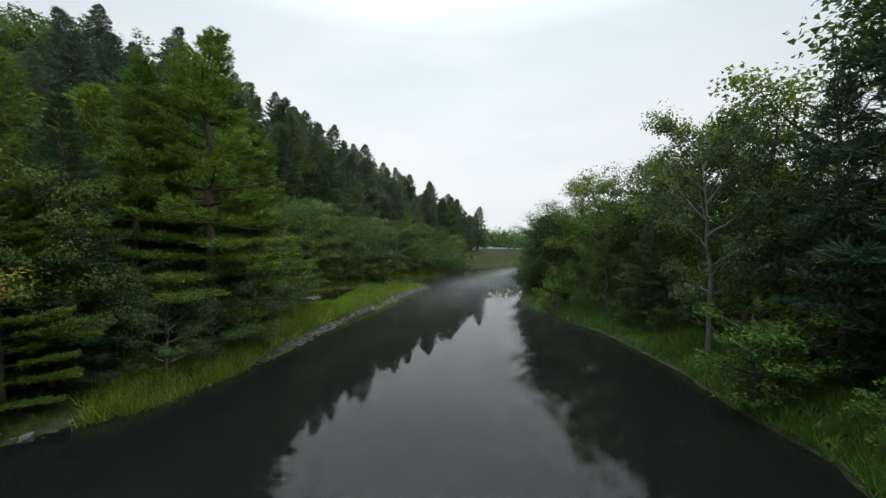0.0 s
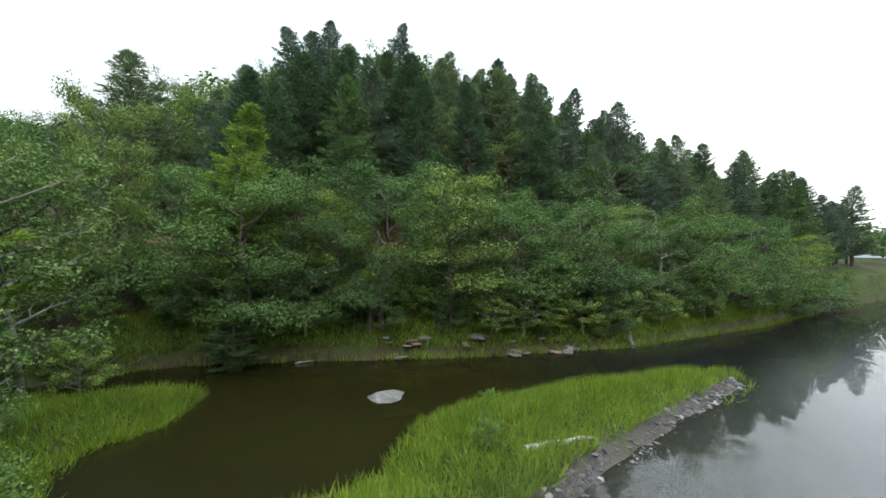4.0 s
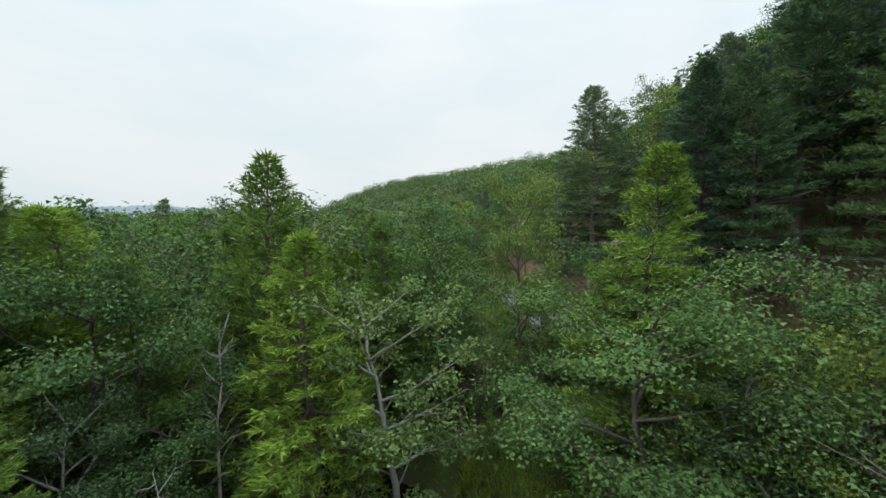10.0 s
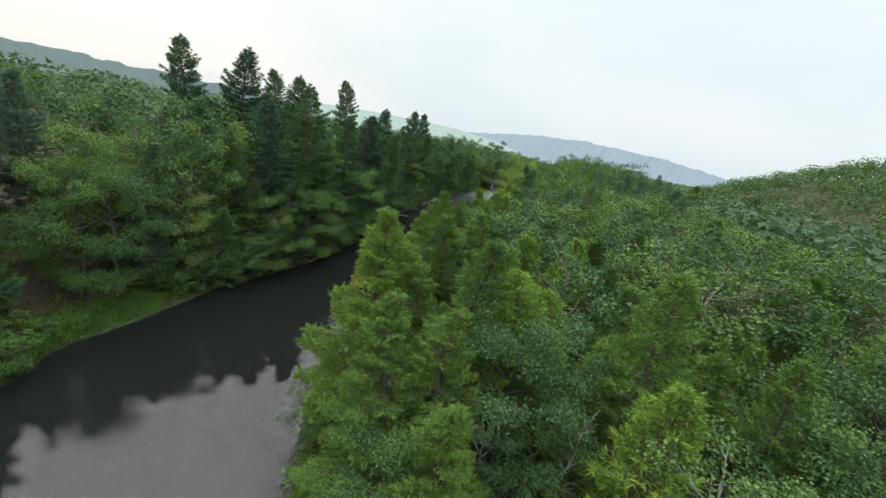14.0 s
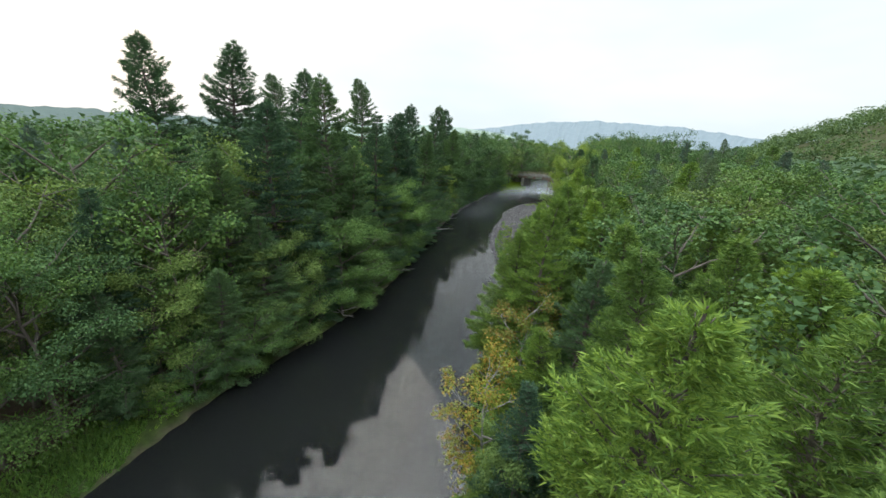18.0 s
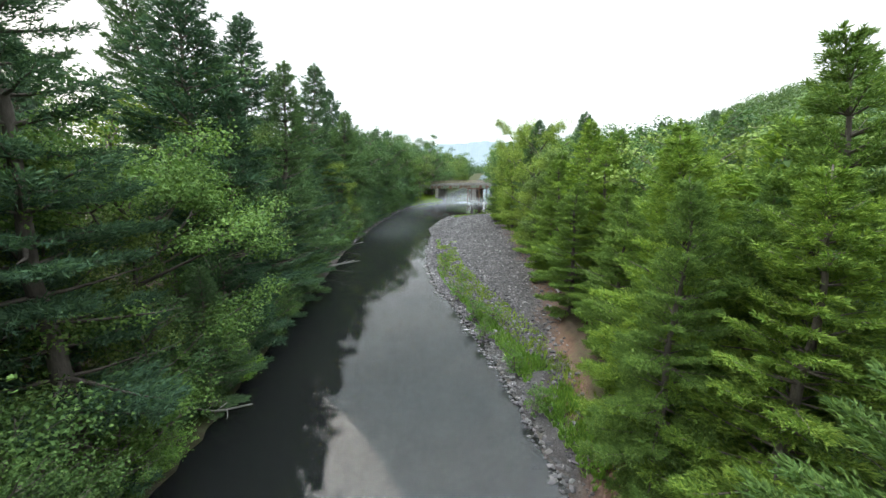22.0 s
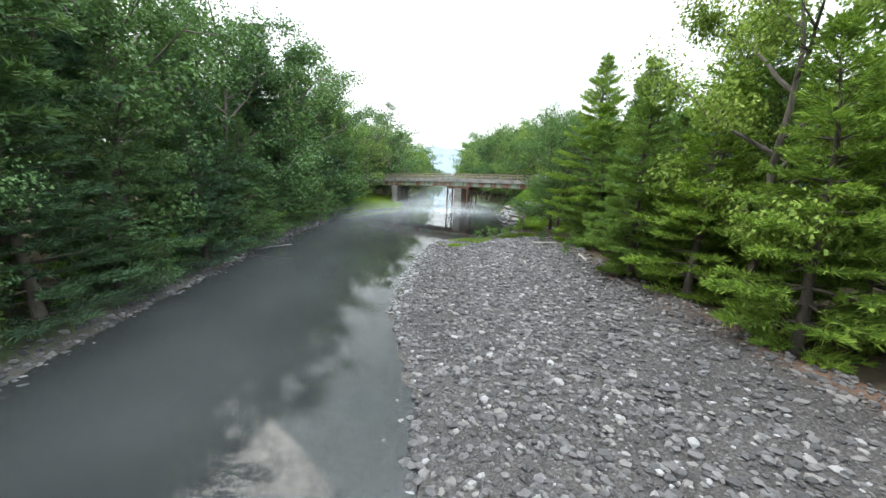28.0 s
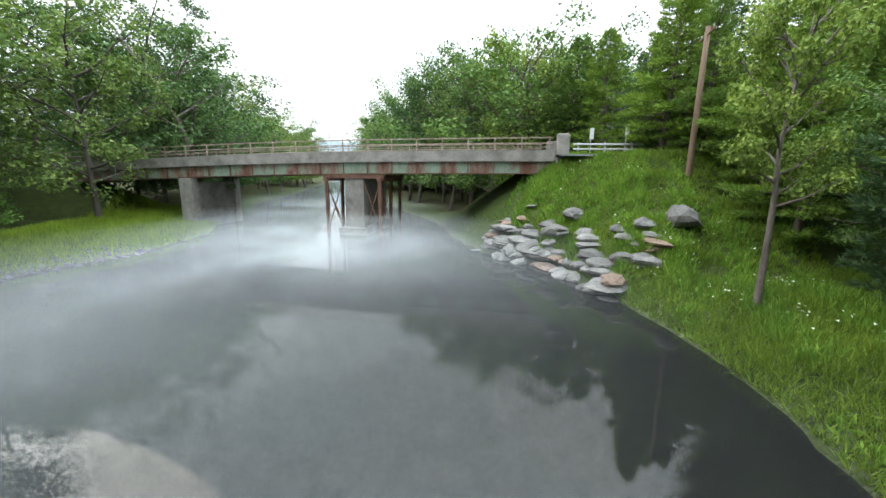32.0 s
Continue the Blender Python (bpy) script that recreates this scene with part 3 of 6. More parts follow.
def pine_meshes(seed, H, base, reach, detail, bare=0.0, crown_pow=0.75, tuft=0.42, lean=0.0, top_round=0.0, fine=1.0):
    """A pine H metres high: trunk with whorled limbs, and needles in flat plumes along them."""
    rng = np.random.default_rng(seed)
    wood, green = Gather(), Gather()
    tz = np.linspace(0, 1, 9)
    off = np.cumsum(rng.normal(size=(9, 2)) * 0.012 * H, 0) * tz[:, None] + lean * H * tz[:, None] ** 1.5 * np.array([1.0, 0.0])
    trunk = np.c_[off, tz * H]
    r0 = 0.013 * H + 0.05
    wood.add(*tube(np.vstack([[trunk[0] - [0, 0, 0.4]], trunk]), np.r_[r0 * 1.35, r0 * (1 - 0.93 * tz)], 8 if detail > 0.6 else 6))
    z = base * H
    gap = 0.85 if detail > 0.6 else 1.0
    while z < H * 0.985:
        u = (z - base * H) / (H - base * H)
        prof = (1 - u) ** crown_pow * (0.55 + 0.45 * min(1, u / 0.22)) + top_round * math.sin(math.pi * min(1, u)) * 0.3
        k = rng.integers(5, 8)
        a0 = rng.uniform(0, 6.28)
        prof *= rng.uniform(0.82, 1.15)
        c = np.array([np.interp(z, trunk[:, 2], trunk[:, 0]), np.interp(z, trunk[:, 2], trunk[:, 1]), z])
        for i in range(k):
            a = a0 + i * 6.283 / k + rng.normal() * 0.3
            L = max(0.22, reach * H * prof * rng.uniform(0.6, 1.16))
            dead = rng.random() < bare * (1 - u) ** 2 * 2
            up = -0.12 + 0.6 * u ** 1.5 + 0.5 * u ** 4 + rng.normal() * 0.08
            way = np.array([math.cos(a), math.sin(a), up])
            pts = curve_points(c, way, L, 0.12, 5, rng)
            wood.add(*tube(pts, np.linspace(0.022 * L + 0.012, 0.006, 5), 4))
            if dead:
                continue
            # side twigs in a flat spray, each carrying tufts that turn up at the tips
            nt = max(3, int((3 + 2.6 * L) * min(1.3, detail + 0.3) * fine ** 0.6))
            st = (np.arange(nt) + rng.random(nt)) / nt * 0.82 + 0.18
            hand = np.where(np.arange(nt) % 2 == 0, 1.0, -1.0)
            idx = np.clip(st * 4, 0, 3.999)
            i0 = idx.astype(int)
            on = pts[i0] * (1 - (idx - i0))[:, None] + pts[i0 + 1] * (idx - i0)[:, None]
            ta = a + hand * rng.uniform(0.5, 0.95, nt)
            tl = 0.22 + (0.42 * L) * (1.12 - st) * rng.uniform(0.7, 1.2, nt)
            per = max(2, int((2.2 + 2.0 * L) * detail * fine ** 0.6))
            q = (np.arange(per) + 0.6) / per
            along = tl[:, None] * q[None]
            tx = on[:, None, 0] + np.cos(ta)[:, None] * along
            ty = on[:, None, 1] + np.sin(ta)[:, None] * along
            tzz = on[:, None, 2] + along * 0.10 + rng.normal(size=along.shape) * (0.035 + 0.01 * L)
            pos = np.stack([tx, ty, tzz], -1).reshape(-1, 3)
            d = np.stack([np.repeat(np.cos(ta), per), np.repeat(np.sin(ta), per), np.full(nt * per, 0.42)], -1)
            tip = np.repeat(pts[-1:], 2, 0)
            pos, d = np.vstack([pos, tip]), np.vstack([d, np.repeat([[math.cos(a), math.sin(a), 0.45]], 2, 0)])
            size = tuft * (1.0 if detail > 0.6 else 1.5) * (1 - 0.3 * u)
            needle_tufts(green, rng, pos, d, size, size * (0.15 if detail > 0.6 else 0.22), 3, 0.52)
        z += gap * rng.uniform(0.7, 1.3) * (1 if H > 9 else 0.6) * (1 - 0.45 * u - 0.28 * u ** 3)
    top = np.repeat(trunk[-1:], 10, 0) - [0, 0, 0.1]
    needle_tufts(green, rng, top, np.repeat([[0, 0, 1.0]], 10, 0), tuft, tuft * 0.15, 3)
    return wood, green


def broad_meshes(seed, H, base, spread, detail, leaf=0.3, thin=0.0, lean=0.0, clumps=60, flat=0.72, many=66):
    """A broad-leaved tree H metres high: forked trunk, limbs, and leaves in many loose clumps."""
    rng = np.random.default_rng(seed)
    wood, green = Gather(), Gather()
    tz = np.linspace(0, 1, 8)
    off = np.cumsum(rng.normal(size=(8, 2)) * 0.02 * H, 0) * tz[:, None] + lean * H * tz[:, None] ** 1.3 * np.array([1.0, 0.0])
    trunk = np.c_[off, tz * H * 0.88]
    r0 = 0.012 * H + 0.04
    wood.add(*tube(np.vstack([[trunk[0] - [0, 0, 0.4]], trunk]), np.r_[r0 * 1.4, r0 * (1 - 0.9 * tz)], 8 if detail > 0.6 else 6))
    ends = []
    n_limb = int(15 if detail > 0.6 else 11)
    for i in range(n_limb):
        u = base + (0.93 - base) * (i + rng.random()) / n_limb
        z = u * H * 0.88 / 0.95
        c = np.array([np.interp(z, trunk[:, 2], trunk[:, 0]), np.interp(z, trunk[:, 2], trunk[:, 1]), z])
        a = i * 2.4 + rng.normal() * 0.4
        v = (u - base) / (1 - base)
        L = spread * H * (0.35 + 0.75 * math.sin(math.pi * (0.18 + 0.72 * v))) * rng.uniform(0.75, 1.15)
        pts = curve_points(c, np.array([math.cos(a), math.sin(a), 0.25 + 0.75 * v]), L, 0.12, 6, rng, 0.16)
        wood.add(*tube(pts, np.linspace(0.02 * L + 0.02, 0.01, 6), 5))
        ends.append((pts[-1], 1.0))
        for k in range(4 if detail > 0.6 else 3):
            s = rng.integers(1, 5)
            b = a + rng.choice([-1, 1]) * rng.uniform(0.5, 1.3)
            tw = curve_points(pts[s], np.array([math.cos(b), math.sin(b), 0.2 + 0.5 * rng.random()]), L * rng.uniform(0.35, 0.65), 0.05, 4, rng, 0.2)
            wood.add(*tube(tw, np.linspace(0.008 * L + 0.01, 0.005, 4), 4))
            ends.append((tw[-1], 0.85))
            ends.append((tw[2], 0.7))
    ends.append((trunk[-1] + [0, 0, 0.05 * H], 1.0))
    pick = rng.permutation(len(ends))[:clumps]
    for j in pick:
        c, k = ends[j]
        if rng.random() < thin:
            continue
        R = spread * H * 0.36 * k * rng.uniform(0.7, 1.25)
        m = int(many * detail * (1 - 0.5 * thin))
        p = unit(rng.normal(size=(m, 3))) * (rng.random(m) ** 0.45)[:, None] * np.array([R, R, R * flat])
        p[:, 2] -= 0.25 * (p[:, 0] ** 2 + p[:, 1] ** 2) / max(R, 0.1)
        nrm = unit(np.array([0, 0, 0.55]) + 0.7 * unit(p) + rng.normal(size=(m, 3)) * 0.5)
        leaf_quads(green, rng, p + c, nrm, leaf / math.sqrt(min(1, detail + 0.15)), leaf * 0.72 / math.sqrt(min(1, detail + 0.15)))
    return wood, green


def bare_meshes(seed, H, lean=0.0):
    """A dead tree: trunk and crooked bare branches."""
    rng = np.random.default_rng(seed)
    wood = Gather()
    tz = np.linspace(0, 1, 8)
    off = np.cumsum(rng.normal(size=(8, 2)) * 0.03 * H, 0) * tz[:, None] + lean * H * tz[:, None] * np.array([1.0, 0.0])
    trunk = np.c_[off, tz * H]
    wood.add(*tube(np.vstack([[trunk[0] - [0, 0, 0.3]], trunk]), np.r_[0.011 * H + 0.05, (0.011 * H + 0.04) * (1 - 0.85 * tz)], 6))
    for i in range(22):
        u = rng.uniform(0.3, 0.98)
        c = np.array([np.interp(u, tz, trunk[:, k]) for k in range(3)])
        a = rng.uniform(0, 6.28)
        L = H * 0.22 * (1.15 - u * 0.6) * rng.uniform(0.5, 1.1)
        pts = curve_points(c, np.array([math.cos(a), math.sin(a), rng.uniform(0.1, 0.8)]), L, 0.1, 5, rng, 0.28)
        wood.add(*tube(pts, np.linspace(0.018 * L + 0.012, 0.006, 5), 4))
        for k in range(3):
            b = a + rng.choice([-1, 1]) * rng.uniform(0.4, 1.2)
            tw = curve_points(pts[rng.integers(1, 4)], np.array([math.cos(b), math.sin(b), rng.uniform(-0.1, 0.7)]), L * rng.uniform(0.3, 0.6), 0.0, 4, rng, 0.3)
            wood.add(*tube(tw, np.linspace(0.012, 0.004, 4), 3))
    return wood, None


KINDS = {}


def kind_of_tree(name, label, category, makers, bark, leaf):
    """Builds the variants of one kind of tree once; they are planted as copies."""
    KINDS[name] = dict(label=label, category=category, leaf=leaf, bark=bark, made=[])
    for maker in makers:
        wood, green = maker()
        KINDS[name]["made"].append((wood.mesh("trunk", bark), green.mesh("crown", leaf, False) if green else None))


def plant(kind, x, y, height, variant=0, turn=0.0, wide=1.0, z=None, lean=0.0, leaf=None):
    top = height_at(x, y) + height * 0.7
    if "near_" + kind in KINDS and np.min(np.hypot(np.hypot(LINE[:, 0] - x, LINE[:, 1] - y), 0.8 * np.maximum(0, LINE[:, 2] - top))) < (16.5 if "maple" in kind else 13.5):
        kind = "near_" + kind
    k = KINDS[kind]
    wood, green = k["made"][variant % len(k["made"])]
    tree = tagged(new(k["category"].replace(" ", "_")), k["label"], k["category"], group=k.get("group", ""))
    part_mesh("trunk", wood, tree)
    if green:
        part_mesh("crown", green, tree)
    s = height / k["size"]
    z = height_at(x, y) - 0.05 if z is None else z
    tree.matrix_basis = Matrix.Translation((x, y, z)) @ Matrix.Rotation(lean, 4, (math.sin(turn), -math.cos(turn), 0)) @ Matrix.Rotation(turn, 4, "Z") @ Matrix.Diagonal((s * wide, s * wide, s, 1))
    return tree


kind_of_tree("pine", "tall white pine with layered dark needles", "pine tree",
             [lambda s=s: pine_meshes(s, 22, 0.20, 0.21, 0.85, 0.3, 0.75, 0.48, top_round=0.1, fine=1.2) for s in (11, 12, 13)], M_BARK, M_PINE)
KINDS["pine"]["size"] = 22
kind_of_tree("young_pine", "bright young pine with soft layered branches", "pine tree",
             [lambda s=s: pine_meshes(s, 14, 0.03, 0.27, 1.0, 0.06, 0.82, 0.40, fine=1.2) for s in (21, 22, 23)], M_BARK, M_YOUNG)
KINDS["young_pine"]["size"] = 14
kind_of_tree("dark_conifer", "dark hemlock with drooping tiers of needles", "hemlock tree",
             [lambda s=s: pine_meshes(s, 16, 0.03, 0.25, 0.95, 0.1, 0.85, 0.40, fine=1.1) for s in (31, 32)], M_BARK, M_PINE)
KINDS["dark_conifer"]["size"] = 16
kind_of_tree("maple", "leafy green maple on the river bank", "maple tree",
             [lambda s=s: broad_meshes(s, 14, 0.05, 0.29, 1.4, 0.185, clumps=150, many=92) for s in (41, 42, 43)], M_BARK, M_LEAF)
KINDS["maple"]["size"] = 14
kind_of_tree("light_maple", "yellow-green elm with loose foliage", "elm tree",
             [lambda s=s: broad_meshes(s, 13, 0.06, 0.28, 1.35, 0.185, clumps=140, many=92) for s in (51, 52)], M_BARK, M_LIGHT)
KINDS["light_maple"]["size"] = 13
kind_of_tree("silver_tree", "grey-green tree with a pale trunk and sparse leaves", "birch tree",
             [lambda s=s: broad_meshes(s, 12, 0.18, 0.22, 1.3, 0.16, thin=0.05, clumps=140) for s in (61, 62)], M_PALE, M_SILVER)
KINDS["silver_tree"]["size"] = 12
kind_of_tree("dead_tree", "leafless dead tree with grey crooked branches", "dead tree",
             [lambda s=s: bare_meshes(s, 9) for s in (71, 72, 73)], M_DEAD, None)
KINDS["dead_tree"]["size"] = 9
kind_of_tree("shrub", "low leafy green shrub on the bank", "shrub",
             [lambda s=s: broad_meshes(s, 3, 0.03, 0.40, 0.75, 0.11, clumps=48, flat=0.75) for s in (81, 82)], M_BARK, M_FERN)
KINDS["shrub"]["size"] = 3
kind_of_tree("light_shrub", "pale yellow-green flowering shrub", "shrub",
             [lambda s=s: broad_meshes(s, 3, 0.2, 0.42, 1.0, 0.12, clumps=60, flat=0.6) for s in (83,)], M_PALE, M_LIGHT)
KINDS["light_shrub"]["size"] = 3
kind_of_tree("rust_shrub", "small maple with leaves turning red", "maple tree",
             [lambda s=s: broad_meshes(s, 8, 0.12, 0.26, 1.2, 0.14, thin=0.2, clumps=110) for s in (85,)], M_PALE, M_RUST)
KINDS["rust_shrub"]["size"] = 8
kind_of_tree("sapling", "low-branched green alder hanging over the water", "alder tree",
             [lambda s=s: broad_meshes(s, 5, 0.02, 0.40, 0.9, 0.13, clumps=80, flat=0.75, lean=0.08) for s in (87, 88)], M_BARK, M_LEAF)
KINDS["sapling"]["size"] = 5
kind_of_tree("slim_maple", "slender young maple with a bare lower trunk", "maple tree",
             [lambda s=s: broad_meshes(s, 10, 0.32, 0.20, 1.2, 0.15, clumps=110, many=80) for s in (91,)], M_BARK, M_LIGHT)
KINDS["slim_maple"]["size"] = 10
kind_of_tree("mid_pine", "bright young white pine in the wood", "pine tree",
             [lambda s=s: pine_meshes(s, 14, 0.05, 0.27, 0.6, 0.06, 0.82, 0.46) for s in (121, 122, 123)], M_BARK, M_YOUNG)
KINDS["mid_pine"]["size"] = 14
# finer builds of the same kinds for trees beside the flight line
kind_of_tree("near_young_pine", KINDS["young_pine"]["label"], "pine tree",
             [lambda s=s: pine_meshes(s, 14, 0.03, 0.27, 1.0, 0.06, 0.82, 0.21, fine=4.0) for s in (21, 22)], M_BARK, M_YOUNG)
kind_of_tree("near_dark_conifer", KINDS["dark_conifer"]["label"], "hemlock tree",
             [lambda s=s: pine_meshes(s, 16, 0.03, 0.25, 0.95, 0.1, 0.85, 0.20, fine=3.6) for s in (31, 32)], M_BARK, M_PINE)
kind_of_tree("near_maple", KINDS["maple"]["label"], "maple tree",
             [lambda s=s: broad_meshes(s, 14, 0.05, 0.29, 1.4, 0.135, clumps=150, many=165) for s in (41, 42)], M_BARK, M_LEAF)
kind_of_tree("near_light_maple", KINDS["light_maple"]["label"], "elm tree",
             [lambda s=s: broad_meshes(s, 13, 0.06, 0.28, 1.35, 0.135, clumps=140, many=165) for s in (51,)], M_BARK, M_LIGHT)
kind_of_tree("near_sapling", KINDS["sapling"]["label"], "alder tree",
             [lambda s=s: broad_meshes(s, 5, 0.02, 0.40, 0.9, 0.08, clumps=80, flat=0.75, lean=0.08, many=140) for s in (87,)], M_BARK, M_LEAF)
for k in ("young_pine", "dark_conifer", "maple", "light_maple", "sapling"):
    KINDS["near_" + k]["size"] = KINDS[k]["size"]
# plainer builds of the same kinds for the depth of the woods; far pines get hazed needles
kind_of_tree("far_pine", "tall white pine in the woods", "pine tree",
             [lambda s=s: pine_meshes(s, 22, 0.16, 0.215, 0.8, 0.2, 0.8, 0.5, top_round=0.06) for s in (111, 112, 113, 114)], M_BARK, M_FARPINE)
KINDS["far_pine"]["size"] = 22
kind_of_tree("far_maple", "broad-leaved oak deep in the woods", "oak tree",
             [lambda s=s: broad_meshes(s, 14, 0.10, 0.29, 0.9, 0.25, clumps=105, many=66) for s in (141, 142)], M_BARK, M_LEAF)
KINDS["far_maple"]["size"] = 14
kind_of_tree("far_beech", "dense green beech in the far woods", "beech tree",
             [lambda s=s: broad_meshes(s, 14, 0.10, 0.29, 0.9, 0.25, clumps=105, many=66) for s in (143,)], M_BARK, M_LEAF)
KINDS["far_beech"]["size"] = 14
kind_of_tree("far_light", "lighter green ash in the woods", "ash tree",
             [lambda s=s: broad_meshes(s, 14, 0.10, 0.29, 0.9, 0.25, clumps=105, many=66) for s in (144, 145)], M_BARK, M_LIGHT)
KINDS["far_light"]["size"] = 14

# clear air round the flight line
TRACK = np.array([r[1:4] for r in ROWS])
TT = np.array([r[0] for r in ROWS])
LINE = np.stack([np.interp(np.arange(0, 32.01, 0.1), TT, TRACK[:, k]) for k in range(3)], -1)
PLANTED = []


def free(x, y, r, h):
    z = height_at(x, y)
    d = np.hypot(LINE[:, 0] - x, LINE[:, 1] - y)
    if np.any((d < r) & (LINE[:, 2] < z + h + 1.0)):
        return False
    return True


def wd(x, y):
    return float(water_distance(np.array([x]), np.array([y]))[0])


def woods(rng, count, region, gap, choose):
    """Plants count trees by chance where region allows it, gap metres apart."""
    done = tries = 0
    (x0, y0, x1, y1), rule = region
    while done < count and tries < count * 60:
        tries += 1
        x, y = rng.uniform(x0, x1), rng.uniform(y0, y1)
        if not rule(x, y):
            continue
        kind, h, wide = choose(x, y)
        if h > 5 and within(x, y, VERGE):
            continue
        if any((x - a) ** 2 + (y - b) ** 2 < (gap * 0.5 * (h / 14 + g)) ** 2 for a, b, g in PLANTED):
            continue
        if not free(x, y, 0.26 * h * wide + 2.2, h):
            continue
        PLANTED.append((x, y, h / 14))
        tilt, turn = rng.normal() * 0.025, rng.uniform(0, 6.28)
        e = 0.5
        w0 = wd(x, y)
        if 0 < w0 < 4 and h > 3:
            turn = math.atan2(wd(x, y - e) - wd(x, y + e), wd(x - e, y) - wd(x + e, y))
            tilt = rng.uniform(0.03, 0.18)
        plant(kind, x, y, h, int(rng.integers(0, 3)), turn, wide * rng.uniform(0.9, 1.12), lean=tilt)
        done += 1
    return done


def road_side(x, y):
    return float(relief(np.array([x]), np.array([y]))[1][0])


def side_of_bar(x, y):
    d, s = segment_distance(np.array([x]), np.array([y]), TREELINE)
    return float(d[0] * s[0])


def within(x, y, poly):
    return bool(inside(np.array([x]), np.array([y]), poly)[0])


def is_east(x, y):
    d, s = segment_distance(np.array([x]), np.array([y]), EAST)
    return s[0] > 0


# low growth only on the open slope below the road
VERGE = [(-14, 40.5), (-30, 35.5), (-62, 27), (-70, 33), (-47.5, 40.5), (-38, 44), (-24, 43), (-14, 42)]
def key(kind, x, y, h, variant=0, turn=0.0, wide=1.0, lean=0.0):
    """One tree that stands at a known place."""
    PLANTED.append((x, y, h / 14 * 0.8))
    return plant(kind, x, y, h, variant, turn, wide, lean=lean)


# west bank by the start
key("young_pine", -11.8, 19.4, 16.5, 0, 0.4, 1.15)
key("dark_conifer", -13.4, 13.2, 10, 1, 2.4, 1.2)
key("young_pine", -12.6, 25.0, 13, 1, 5.4, 1.3)
key("young_pine", -18.8, 12.0, 15, 1, 1.0, 1.15)
key("young_pine", -15.2, 26.0, 13, 0, 2.0, 1.15)
key("young_pine", -17.5, 22.0, 16, 1, 3.0, 1.1)
key("rust_shrub", -13.8, 8.8, 8.0, 0, 1.5, 1.0)
key("dark_conifer", -18.2, 8.6, 13.5, 0, 2.5, 1.1)
key("dead_tree", -22.0, 28.5, 10, 1, 4.0, 0.6)
# east bank by the start
key("silver_tree", 12.2, 17.5, 11.0, 0, 0.9, 0.75, 0.03)
key("silver_tree", 14.6, 18.4, 10.0, 1, 2.9, 0.7)
key("dark_conifer", 13.9, 13.2, 11, 1, 4.1, 0.9)
key("dark_conifer", 13.4, 24.5, 9, 0, 5.1, 1.0)
key("maple", 13.2, 30.5, 9.0, 1, 3.6, 0.9)
key("dark_conifer", 12.8, 38.5, 8.5, 1, 0.6, 1.1)
key("maple", 16.6, 19.5, 12, 1, 0.3, 0.9)
key("light_maple", 16.5, 24.0, 13, 0, 1.3, 0.85)
key("maple", 16.5, 31.0, 12.0, 2, 2.2)
key("light_maple", 14.0, 36.5, 11.5, 1, 0.2)
key("maple", 14.0, 44.5, 9, 0, 3.2, 1.1)
key("maple", 16.0, 53.5, 9, 1, 1.2, 1.1)
key("maple", 19.5, 62.0, 9, 2, 4.2, 1.1)
key("maple", 22.0, 72.0, 9.5, 0, 5.2, 1.1)
key("maple", 25.5, 84.0, 9.5, 1, 0.7, 1.1)
key("dark_conifer", 27.0, 97.0, 12, 0, 2.7, 1.2)
key("dark_conifer", 16.2, 12.6, 19, 1, 1.0, 1.05)
key("pine", 17.5, 8.0, 20, 0, 2.0)
key("dark_conifer", 15.4, 8.4, 15, 0, 0.0, 0.9)
# tall pines on the east bank
key("pine", -5.5, -19.5, 24, 0, 0.0, 1.05)
key("pine", -1.0, -27.0, 25, 1, 1.0)
key("dark_conifer", -10.2, -25.0, 21, 1, 0.6, 1.1)
key("dark_conifer", -7.4, -19.4, 17, 1, 1.6, 1.15)
key("dark_conifer", -19.6, -45.0, 20, 0, 2.6, 1.1)
key("dark_conifer", -15.2, -35.0, 16, 0, 3.6, 1.2)
key("pine", 4.5, -46.0, 26, 2, 2.0)
key("pine", 7.0, -27.0, 27, 0, 3.0, 1.1)
key("pine", 12.0, -22.0, 26, 1, 4.0)
key("pine", -27.5, -71.5, 26, 1, 0.5, 1.05)
key("pine", -10.0, -57.0, 28, 2, 1.5)
key("pine", -17.0, -50.0, 24, 0, 2.5, 1.1)
key("pine", -35.7, -92.0, 27, 1, 3.5)
key("pine", -14.0, -36.0, 22, 2, 5.0, 1.25)
key("light_maple", -1.5, -9.6, 9.5, 0, 2.5, 1.15, 0.10)
key("dark_conifer", 2.6, -4.4, 9.5, 0, 2.5, 1.3)
key("light_maple", 6.5, -3.5, 9.0, 1, 2.0, 1.2)
key("maple", -6.0, -15.4, 10.5, 1, 0.4, 1.3)
key("dark_conifer", 7.2, -0.5, 9.5, 0, 1.1, 1.1)
key("maple", 11.4, 3.0, 13, 2, 3.1, 0.9)
key("light_maple", 13.0, -2.0, 14, 1, 0.1, 1.1)
key("maple", 8.0, -9.5, 15, 0, 2.2, 1.1)
key("light_maple", 3.0, -19.0, 16, 1, 4.4, 1.1)
key("maple", -12.0, -28.5, 12, 2, 1.9, 1.2)
